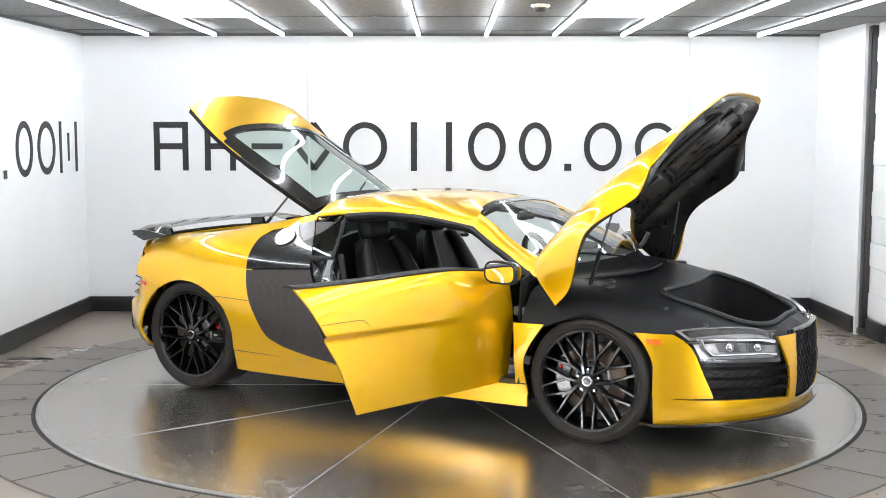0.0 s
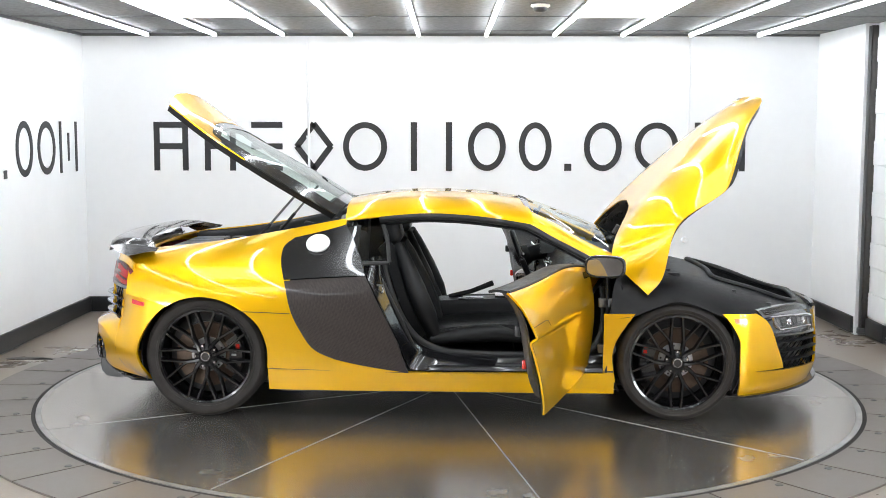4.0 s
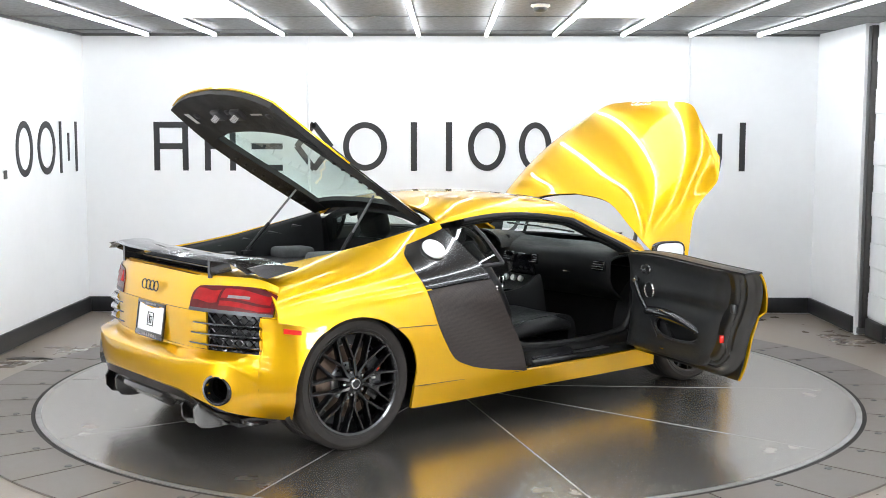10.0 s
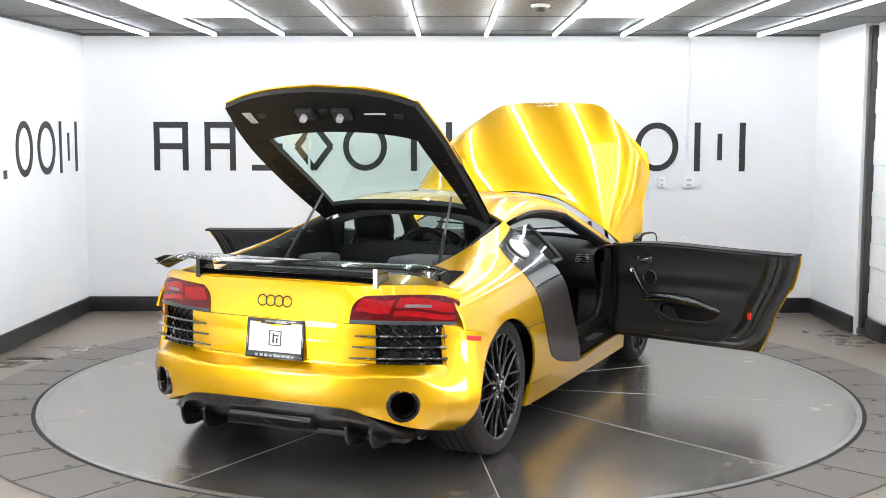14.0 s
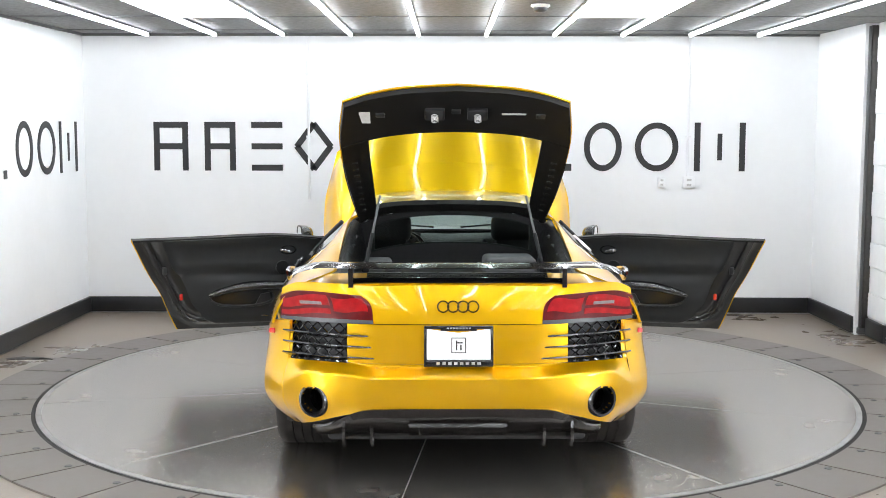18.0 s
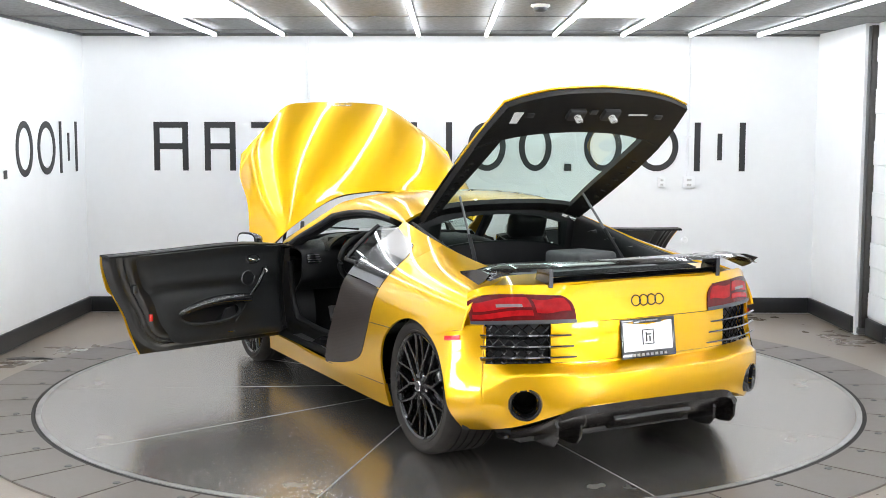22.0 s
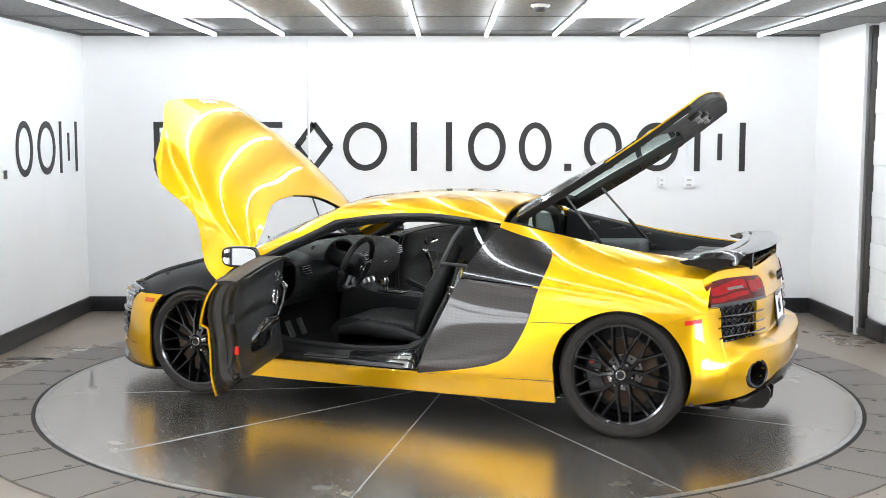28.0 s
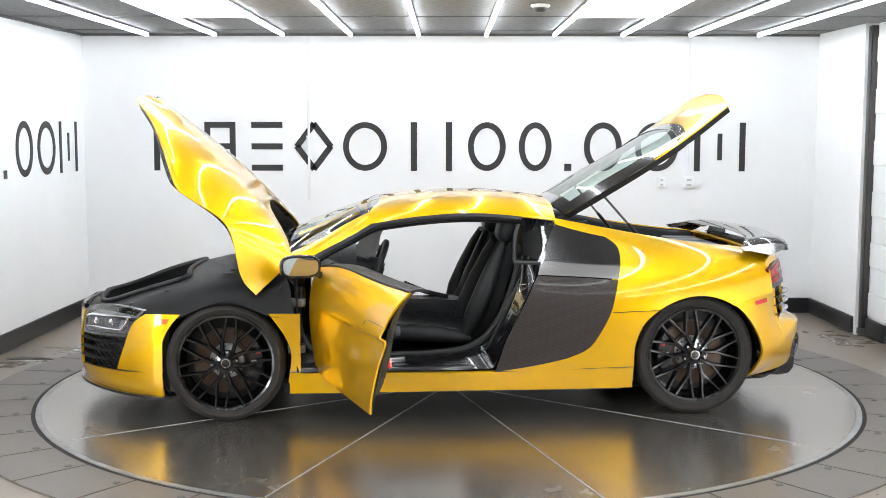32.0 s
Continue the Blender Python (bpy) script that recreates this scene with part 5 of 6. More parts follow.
SIDE_RAIL = 0.70
LID = part("engine_lid", shell(strip(paint_from, lambda a: 1.0), 14, 60, 0.008, relax=3), YELLOW, CAR, "raised yellow engine lid with window")
part("window_border", shell(strip(lambda a: glass_end(a) - 0.02, lambda a: paint_from(a) - 0.004), 3, 60, 0.006), GLOSS_BLACK, LID, "glossy black window border")
for w0, w1 in ((0.0, 0.13), (0.87, 1.0)):
    part("window_border", shell(strip(lambda a: 0.0, lambda a: paint_from(a) - 0.004, w0, w1), 30, 6, 0.006), GLOSS_BLACK, LID)
part("window_border", shell(strip(lambda a: 0.0, lambda a: 0.06, 0.13, 0.87), 3, 40, 0.006), GLOSS_BLACK, LID)
lg = part("rear_window", shell(strip(lambda a: 0.03, lambda a: glass_end(a) + 0.005, 0.06, 0.94), 16, 24, offset=-0.004), REAR_GLASS, LID, "clear greenish rear window")
lg.visible_shadow = False
part("lid_liner", join(shell(strip(glass_end, lambda a: 0.994, 0.005, 0.995), 12, 60, 0.03, offset=-0.010),
                       shell(strip(lambda a: 0.004, lambda a: glass_end(a) + 0.01, 0.006, 0.5 - SIDE_RAIL / 2), 30, 6, 0.034, offset=-0.010),
                       shell(strip(lambda a: 0.004, lambda a: glass_end(a) + 0.01, 0.5 + SIDE_RAIL / 2, 0.994), 30, 6, 0.034, offset=-0.010),
                       shell(strip(lambda a: 0.004, lambda a: 0.075, 0.14, 0.86), 4, 40, 0.028, offset=-0.010)), LINER, LID, "black moulded lid liner")
swing_y(LID, -0.60, 1.19, -43.8)

# wheels
def spoke(P, W):
    """A bar with a flat face outwards and chamfered flanks."""
    bm = bmesh.new()
    rows = []
    for i, p in enumerate(P):
        t = (P[min(i + 1, len(P) - 1)] - P[max(i - 1, 0)]).normalized()
        s = t.cross(Vector((0, 1, 0))).normalized()
        rows.append([bm.verts.new(p + s * a * W[i] + Vector((0, h, 0))) for a, h in ((-1, -0.03), (-1, 0.004), (-0.55, 0.012), (0.55, 0.012), (1, 0.004), (1, -0.03))])
    for a, b in zip(rows, rows[1:]):
        for i in range(6):
            j = (i + 1) % 6
            bm.faces.new((a[i], a[j], b[j], b[i]))
    return bm


def wheel(x, y, z, sg, width, rt, turn, fore):
    rr = 0.272
    hw = width / 2
    w = part("wheel", lathe([(rr - 0.006, -0.006), (rr - 0.014, -0.02), (rr - 0.022, -0.08), (rr - 0.03, -width + 0.03), (rr, -width + 0.01), (rr + 0.004, -width + 0.03), (rr - 0.004, -0.08)], 56, True), RIM, CAR, "gloss black multi-spoke alloy wheel")
    prof = [(rr - 0.006, -0.006), (rr + 0.002, 0.003), (rr + 0.009, 0.006), (rr + 0.011, 0.002), (rr + 0.028, 0.008), (rt - 0.026, 0.006), (rt - 0.024, 0.0035), (rt - 0.018, 0.001), (rt - 0.008, -0.010), (rt, -0.032)]
    groove = []
    n = 5
    for k in range(n):
        a = -0.04 - (width - 0.08) * k / n
        b = -0.04 - (width - 0.08) * (k + 1) / n
        groove += [(rt, a), (rt, b + 0.010), (rt - 0.006, b + 0.009), (rt - 0.006, b + 0.002), (rt, b + 0.001)]
    back = [(rt - 0.002, -width + 0.03), (rt - 0.03, -width + 0.0), (rr + 0.02, -width + 0.0), (rr - 0.006, -width + 0.02)]
    part("tyre", lathe(prof + groove + back, 72), RUBBER, w, "black tyre with circumferential grooves")
    # spokes: five forks from the hub, each of two stems; every stem splits in two prongs that run to the rim
    bm = bmesh.new()

    def at(r, deg, d):
        return Vector((r * math.cos(radians(deg)), d, r * math.sin(radians(deg))))
    for k in range(5):
        a = turn - 90 + 72 * k
        for q in (1, -1):
            node = at(0.120, a + q * 18, -0.020)
            bars = [spoke([at(0.040, a + q * 6, -0.012), at(0.075, a + q * 13, -0.018), node], (0.013, 0.0115, 0.0115))]
            for e in (1, -1):
                end = at(rr - 0.012, a + q * 18 + e * 12.2, -0.016)
                bars.append(spoke([node, node.lerp(end, 0.3) + Vector((0, -0.004, 0)), node.lerp(end, 0.75) + Vector((0, -0.003, 0)), end], (0.0095, 0.0085, 0.0085, 0.0105)))
            for b in bars:
                me = bpy.data.meshes.new("tmp")
                b.to_mesh(me)
                b.free()
                bm.from_mesh(me)
                bpy.data.meshes.remove(me)
    part("spokes", bm, RIM, w, "forked gloss black spokes in a mesh pattern")
    part("rim_lip", lathe([(rr - 0.022, -0.016), (rr - 0.016, -0.004), (rr - 0.004, 0.0), (rr + 0.002, -0.008), (rr - 0.014, -0.03)], 64, True), RIM, w)
    part("centre", lathe([(0, 0.004), (0.03, 0.004), (0.034, 0.0), (0.036, -0.006), (0.062, -0.014), (0.070, -0.03), (0.066, -0.06)], 32), RIM, w)
    part("hub_cap", lathe([(0.0, 0.008), (0.025, 0.007), (0.028, 0.003)], 28), CHROME, w, "round hub cap with a pale ring")
    part("cap_face", lathe([(0.0, 0.0095), (0.021, 0.009), (0.022, 0.006)], 24), GLOSS_BLACK, w)
    for k in range(5):
        a = radians(turn - 90 + 36 + 72 * k)
        part("lug_bolt", moved(lathe([(0, 0.002), (0.006, 0.002), (0.009, -0.002), (0.009, -0.03)], 8), pose(0.060 * math.cos(a), -0.010, 0.060 * math.sin(a))), CHROME, w)
    part("brake_disc", lathe([(0.098, -0.085), (0.185, -0.085), (0.185, -0.112), (0.098, -0.112)], 48, True), DISC_STEEL, w, "brownish steel brake disc")
    part("disc_hat", lathe([(0.05, -0.072), (0.092, -0.072), (0.098, -0.078), (0.098, -0.10)], 40), ALU, w, "bright aluminium disc hat")
    for k in range(10):
        a = radians(36 * k + 10)
        part("hat_hole", moved(lathe([(0, -0.0705), (0.006, -0.0705), (0.006, -0.08)], 8), pose(0.085 * math.cos(a), 0, 0.085 * math.sin(a))), SKIRT, w)
    side = fore * sg
    cal = lathe([(0.125, -0.058), (0.198, -0.058), (0.210, -0.07), (0.210, -0.13), (0.125, -0.13)], 60, True)
    bmesh.ops.delete(cal, geom=[v for v in cal.verts if not (v.co.x * side > 0.05 and abs(v.co.z) < 0.125)], context="VERTS")
    part("caliper", cal, GLOSS_BLACK, w, "black brake caliper")
    part("caliper_badge", boxed(side * 0.172, -0.056, 0.052, 0.022, 0.005, 0.020, 0.002), RED_GLOW, w, "small red caliper badge")
    part("caliper_label", boxed(side * 0.150, -0.056, 0.0, 0.028, 0.004, 0.012, 0.002), PALE_LABEL, w)
    part("backplate", lathe([(0.0, -0.16), (rr - 0.035, -0.16), (rr - 0.035, -0.17)], 40), SKIRT, w)
    r = Matrix.Identity(4) if sg > 0 else Matrix.Rotation(math.pi, 4, "Z")
    w.matrix_basis = Matrix.Translation((x, y, z)) @ r
    return w


for sg in (1, -1):
    wheel(1.325, sg * 0.880, 0.331, sg, 0.245, 0.331, 0 if sg < 0 else 8, -1)
    wheel(-1.325, sg * 0.890, 0.345, sg, 0.305, 0.345, -18 if sg < 0 else 30, 1)
# wheel houses and underbody
for sg in (1, -1):
    for c, r, w in ((ARCH_R, 0.40, 0.36), (ARCH_F, 0.385, 0.33)):
        bm = lathe([(r * 0.94, -0.04), (r * 0.97, -0.06), (r, -w), (0.1, -w)], 48)
        bmesh.ops.delete(bm, geom=[v for v in bm.verts if v.co.z < -0.19], context="VERTS")
        bmesh.ops.delete(bm, geom=[f for f in bm.faces if len(f.verts) > 4], context="FACES_ONLY")
        moved(bm, pose(c[0], 0.875, c[1]))
        if sg < 0:
            moved(bm, Matrix.Diagonal((1, -1, 1, 1)))
        part("wheel_house", bm, SKIRT, CAR)
part("underbody", join(boxed(0, 0, 0.165, 3.7, 1.24, 0.05, 0.02), boxed(0, 0, 0.165, 1.85, 1.70, 0.05, 0.02)), SKIRT, CAR, "black underbody")


# ---- cabin ----
def both(fn):
    for sg in (1, -1):
        fn(sg)


def flip(bm, sg):
    return moved(bm, Matrix.Diagonal((1, -1, 1, 1))) if sg < 0 else bm


def add(name, bm, material, parent, sg, label=""):
    return part(name, flip(bm, sg), material, parent, label)


part("cabin_floor", join(boxed(0.30, 0, 0.20, 1.75, 1.50, 0.03), boxed(1.12, 0, 0.45, 0.05, 1.46, 0.55), boxed(-0.40, 0, 0.34, 0.30, 1.44, 0.28, 0.03)), CARPET, CAR, "black carpeted cabin floor")


def jambs(sg):
    # glossy black door surround behind the shut line, and the inner sill
    line = [(-0.165, 0.29), (-0.235, 0.44), (-0.325, 0.63), (-0.425, 0.82), (-0.43, 0.87)]
    A = [arr(side_at(x, s_of(x, z))) for x, z in line]
    jam = lambda u, v: cr(A, u) + arr((0.05 * v + 0.02 * v * v, -0.012 - 0.15 * v, 0.0))
    add("door_jamb", shell(jam, 16, 6, 0.01), GLOSS_BLACK, CAR, sg, "glossy black door jamb")
    add("jamb_seal", tube([jam(u / 14, 0.75) + arr((0.012, -0.004, 0)) for u in range(15)], 0.012, 8), SEAL, CAR, sg)
    add("striker", tube([jam(0.62, 0.35) + arr((0.0, 0, -0.02)), jam(0.62, 0.35) + arr((0.035, 0, -0.02)), jam(0.62, 0.35) + arr((0.035, 0, 0.02)), jam(0.62, 0.35) + arr((0.0, 0, 0.02))], 0.006, 6), CHROME, CAR, sg)
    add("inner_sill", shell(patch([[(-0.20, 0.868, 0.268), (0.4, 0.866, 0.268), (0.97, 0.866, 0.268)], [(-0.20, 0.845, 0.290), (0.4, 0.845, 0.286), (0.97, 0.845, 0.29)], [(-0.24, 0.765, 0.292), (0.4, 0.765, 0.286), (0.97, 0.765, 0.29)],
                                   [(-0.27, 0.735, 0.345), (0.4, 0.725, 0.315), (0.97, 0.735, 0.34)], [(-0.27, 0.69, 0.35), (0.4, 0.68, 0.315), (0.97, 0.69, 0.34)], [(-0.27, 0.68, 0.20), (0.4, 0.66, 0.20), (0.97, 0.68, 0.20)]]), 30, 24, 0.01), DOOR_BLACK, CAR, sg, "black inner sill")
    add("sill_plate", shell(lambda u, v: arr((-0.02 + 0.62 * u, 0.838 - 0.06 * v, 0.2965 - 0.004 * math.sin(math.pi * u))), 12, 3, 0.004), ALU, CAR, sg, "brushed aluminium sill plate")
    add("sill_seal", tube([(-0.340, 0.675, 0.88), (-0.305, 0.695, 0.74), (-0.245, 0.71, 0.58), (-0.165, 0.716, 0.455), (-0.07, 0.714, 0.385), (0.06, 0.705, 0.348), (0.4, 0.69, 0.33), (0.80, 0.695, 0.35), (0.90, 0.705, 0.42), (0.93, 0.72, 0.56), (0.92, 0.735, 0.74)], 0.021, 10, steps=60), SEAL, CAR, sg)
    outer = [arr(side_at(x, s_of(x, z))) - arr((-0.006, 0.02, 0)) for x, z in ((-0.440, 0.885), (-0.415, 0.80), (-0.335, 0.65), (-0.255, 0.48), (-0.20, 0.36), (-0.155, 0.285))] + [arr((0.05, 0.845, 0.286)), arr((0.30, 0.845, 0.284))]
    inner = [arr(p) for p in ((-0.350, 0.675, 0.90), (-0.320, 0.69, 0.80), (-0.280, 0.705, 0.66), (-0.205, 0.715, 0.50), (-0.150, 0.718, 0.43), (-0.065, 0.716, 0.378), (0.09, 0.71, 0.345), (0.32, 0.70, 0.330))]

    def fill(u, v):
        """Stepped black metal between the blade's front edge and the door seal."""
        p = cr(outer, u) * (1 - v) + cr(inner, u) * v
        return p + arr((0.012, 0, 0.008)) * math.sin(math.pi * v) + arr((0.004, -0.008, 0.004)) * (1 if 0.35 < v < 0.62 else 0)
    add("jamb_fill", shell(fill, 40, 24, 0.006), GLOSS_BLACK, CAR, sg, "glossy black stepped door jamb")
    # cant rail seal round the window opening
    rail = ((-0.36, 0.588, 1.118), (-0.23, 0.586, 1.130), (-0.10, 0.585, 1.138), (0.05, 0.586, 1.136), (0.20, 0.59, 1.125), (0.35, 0.595, 1.107), (0.495, 0.602, 1.082), (0.645, 0.655, 1.008), (0.815, 0.715, 0.925), (0.975, 0.765, 0.835))
    top = [arr(p) - arr((0.004, 0.012, 0.016)) for p in rail]
    add("window_seal", tube(top, 0.021, 8, steps=44), SEAL, CAR, sg, "black rubber window seal")
    inn = [p - arr((0, 0.03, 0.012)) for p in top]
    add("pillar_trim", tube(inn, 0.028, 8, steps=40), MATTE_BLACK, CAR, sg)
    add("hinge_post", shell(patch([[(0.935, 0.875, 0.27), (0.935, 0.882, 0.55), (0.935, 0.85, 0.83)], [(0.95, 0.80, 0.27), (0.95, 0.80, 0.55), (0.95, 0.79, 0.85)], [(0.93, 0.72, 0.27), (0.93, 0.72, 0.55), (0.93, 0.74, 0.87)]]), 8, 12, 0.012), MATTE_BLACK, CAR, sg, "black hinge post")
    for z in (0.40, 0.66):
        add("hinge", boxed(0.935, 0.83, z, 0.10, 0.05, 0.05, 0.01), GRID, CAR, sg)
    # quarter window
    qw = between([(-0.437, 0.872), (-0.485, 0.98), (-0.545, 's', 0.965)], [(-0.285, 0.878), (-0.305, 1.0), (-0.335, 's', 0.955)])
    g = add("quarter_window", shell(qw, 12, 8, offset=-0.004), TINT_GLASS, CAR, sg, "dark tinted quarter window")
    e = [qw(u / 10, 1.0) for u in range(11)]
    add("window_post", tube(e, 0.012, 6), SEAL, CAR, sg)
    add("window_base", tube([qw(0, v / 6) for v in range(7)], 0.012, 6), SEAL, CAR, sg)
    # black inner skin of the quarter, seen in the cabin and engine bay
    inq = lambda u, v: side_at(-0.47 - 1.22 * u, 0.30 + 0.66 * v) - arr((0, 0.035 + 0.03 * v, 0.0))
    add("inner_quarter", shell(inq, 20, 14, 0.008, keep=lambda u, v: v > 0.35 or u < 0.25), MATTE_BLACK, CAR, sg)


both(jambs)
# headlining
part("headlining", shell(lambda u, v: whole(roof)(0.02 + 0.96 * u, 0.10 + 0.80 * v) - np.array((0, 0, 0.028)), 14, 24, 0.008), MATTE_BLACK, CAR, "black headlining")


def seat(sg):
    y = 0.37
    s = add("seat", shell(patch([[(-0.20, y - 0.20, 0.33), (-0.20, y, 0.335), (-0.20, y + 0.20, 0.33)], [(-0.10, y - 0.24, 0.40), (-0.10, y, 0.385), (-0.10, y + 0.24, 0.40)], [(0.12, y - 0.25, 0.43), (0.12, y, 0.40), (0.12, y + 0.25, 0.43)],
                                 [(0.34, y - 0.235, 0.43), (0.34, y, 0.42), (0.34, y + 0.235, 0.43)], [(0.42, y - 0.21, 0.39), (0.43, y, 0.39), (0.42, y + 0.21, 0.39)], [(0.41, y - 0.20, 0.26), (0.42, y, 0.26), (0.41, y + 0.20, 0.26)]]), 24, 18, 0.06), LEATHER, CAR, sg, "black leather bucket seat")
    # side bolsters, cushion pads
    for q in (1, -1):
        add("bolster", tube([(-0.14, y + q * 0.235, 0.40), (0.05, y + q * 0.25, 0.435), (0.25, y + q * 0.245, 0.445), (0.40, y + q * 0.22, 0.41)], [0.035, 0.05, 0.05, 0.03], 10, steps=0), LEATHER, s, sg)
        add("bolster", tube([(-0.12, y + q * 0.225, 0.42), (-0.17, y + q * 0.245, 0.55), (-0.235, y + q * 0.235, 0.70), (-0.30, y + q * 0.19, 0.86), (-0.335, y + q * 0.14, 0.95)], [0.04, 0.06, 0.06, 0.045, 0.03], 12), LEATHER, s, sg, "black leather side bolster")
    back = patch([[(-0.14, y - 0.20, 0.38), (-0.15, y, 0.38), (-0.14, y + 0.20, 0.38)], [(-0.205, y - 0.22, 0.55), (-0.215, y, 0.55), (-0.205, y + 0.22, 0.55)], [(-0.27, y - 0.21, 0.73), (-0.275, y, 0.73), (-0.27, y + 0.21, 0.73)],
                  [(-0.345, y - 0.155, 0.90), (-0.335, y, 0.91), (-0.345, y + 0.155, 0.90)], [(-0.40, y - 0.10, 0.975), (-0.395, y, 0.985), (-0.40, y + 0.10, 0.975)]])
    add("backrest", shell(back, 22, 16, 0.09), LEATHER, s, sg, "black leather backrest")
    add("headrest", moved(boxed(0, 0, 0, 0.11, 0.26, 0.175, 0.052, seg=6), pose(-0.385, y, 1.03, 0, -14, 0)), LEATHER, s, sg, "black leather headrest")
    for k in range(5):
        add("seam", tube([(-0.205 - 0.052 * k + 0.012, y - 0.15 + 0.006 * k, 0.50 + 0.085 * k), (-0.20 - 0.052 * k + 0.014, y, 0.502 + 0.085 * k), (-0.205 - 0.052 * k + 0.012, y + 0.15 - 0.006 * k, 0.50 + 0.085 * k)], 0.0035, 5), SEAL, s, sg)
    for k in range(6):
        x = -0.04 + 0.07 * k
        add("pleat", tube([(x, y - 0.115, 0.404 + 0.004 * k), (x + 0.012, y - 0.05, 0.400 + 0.0035 * k), (x + 0.012, y + 0.05, 0.400 + 0.0035 * k), (x, y + 0.115, 0.404 + 0.004 * k)], 0.009, 6), LEATHER, s, sg)
    for q in (-0.12, 0.12):
        add("seam", tube([(-0.08, y + q, 0.396), (0.12, y + q, 0.415), (0.34, y + q, 0.428), (0.42, y + q, 0.395)], 0.0035, 5), SEAL, s, sg)
    add("seat_base", boxed(0.12, y, 0.27, 0.46, 0.38, 0.10, 0.02), MATTE_BLACK, s, sg)
    s.location = (0.08, 0, 0)
    # belt and its red button
    add("buckle", moved(boxed(0, 0, 0, 0.03, 0.02, 0.06, 0.005), pose(-0.12, y - 0.27, 0.46, 0, 20, 0)), MATTE_BLACK, s, sg)
    add("buckle_button", moved(boxed(0, 0, 0, 0.02, 0.014, 0.012, 0.003), pose(-0.11, y - 0.27, 0.492, 0, 20, 0)), RED_GLOW, s, sg, "small red buckle button")


both(seat)
# dashboard
dash = patch([[(1.10, 0, 0.86), (1.10, 0.35, 0.86), (1.05, 0.60, 0.855), (1.0, 0.735, 0.835)],
              [(0.90, 0, 0.885), (0.88, 0.35, 0.895), (0.86, 0.60, 0.875), (0.86, 0.735, 0.84)],
              [(0.72, 0, 0.855), (0.70, 0.35, 0.865), (0.70, 0.60, 0.85), (0.72, 0.735, 0.82)],
              [(0.655, 0, 0.79), (0.65, 0.35, 0.77), (0.66, 0.60, 0.765), (0.70, 0.735, 0.75)],
              [(0.67, 0, 0.66), (0.69, 0.35, 0.65), (0.70, 0.60, 0.64), (0.72, 0.735, 0.64)],
              [(0.80, 0, 0.55), (0.82, 0.35, 0.55), (0.82, 0.60, 0.55), (0.82, 0.735, 0.55)]])
D = part("dashboard", shell(whole(dash), 26, 40, 0.012), LEATHER, CAR, "black leather dashboard")
part("binnacle", shell(lambda u, v: arr((0.60 + 0.30 * u, 0.37 + 0.21 * math.cos(math.pi * v), 0.83 + (0.115 - 0.03 * u) * math.sin(math.pi * v))), 8, 20, 0.012), LEATHER, D, "arched instrument hood")
part("instrument_face", boxed(0.70, 0.37, 0.85, 0.01, 0.36, 0.12, 0.004), SKIRT, D)
for y in (0.45, 0.29):
    part("gauge", moved(lathe([(0.055, 0.0), (0.062, -0.02), (0.067, 0.0)], 32, axis="X"), pose(0.695, y, 0.855)), CHROME, D, "chrome-ringed gauge")
    part("gauge_face", moved(lathe([(0, -0.002), (0.055, -0.002), (0.055, 0.004)], 28, axis="X"), pose(0.695, y, 0.855)), GREY_PLASTIC, D)
    part("needle", moved(boxed(0, 0, 0.02, 0.002, 0.003, 0.045), pose(0.690, y, 0.855, 35, 0, 0)), RED_GLOW, D)
for y in (0.66, -0.66, 0.13, -0.09):
    part("air_vent", moved(boxed(0, 0, 0, 0.03, 0.10, 0.07, 0.01), pose(0.655 + (0.03 if abs(y) > 0.5 else 0), y, 0.775, 0, 12, 0)), GLOSS_BLACK, D)
    for k in range(4):
        part("slat", moved(boxed(-0.018, 0, -0.022 + 0.015 * k, 0.008, 0.09, 0.003), pose(0.655 + (0.03 if abs(y) > 0.5 else 0), y, 0.775, 0, 12, 0)), ALU, D)
part("screen_bezel", moved(boxed(0, 0, 0, 0.02, 0.26, 0.15, 0.012), pose(0.645, 0.02, 0.735, 0, -14, 0)), GLOSS_BLACK, D, "glossy black screen surround")
part("screen", moved(boxed(-0.011, 0, 0.01, 0.004, 0.18, 0.10, 0.003), pose(0.645, 0.02, 0.735, 0, -14, 0)), mat("dark_screen", (0.01, 0.012, 0.02), 0.08, noise_scale=6, noise_amount=0.2), D)
part("name_bar", boxed(0.655, -0.40, 0.72, 0.006, 0.06, 0.008, 0.002), CHROME, D, "small bright trim bar")
for k in range(3):
    part("knob", moved(lathe([(0, -0.022), (0.018, -0.02), (0.02, 0.0)], 18, axis="X"), pose(0.60 - 0.01, 0.09 - 0.07 * k, 0.64, 0, 20, 0)), ALU, D, "round metal knob")
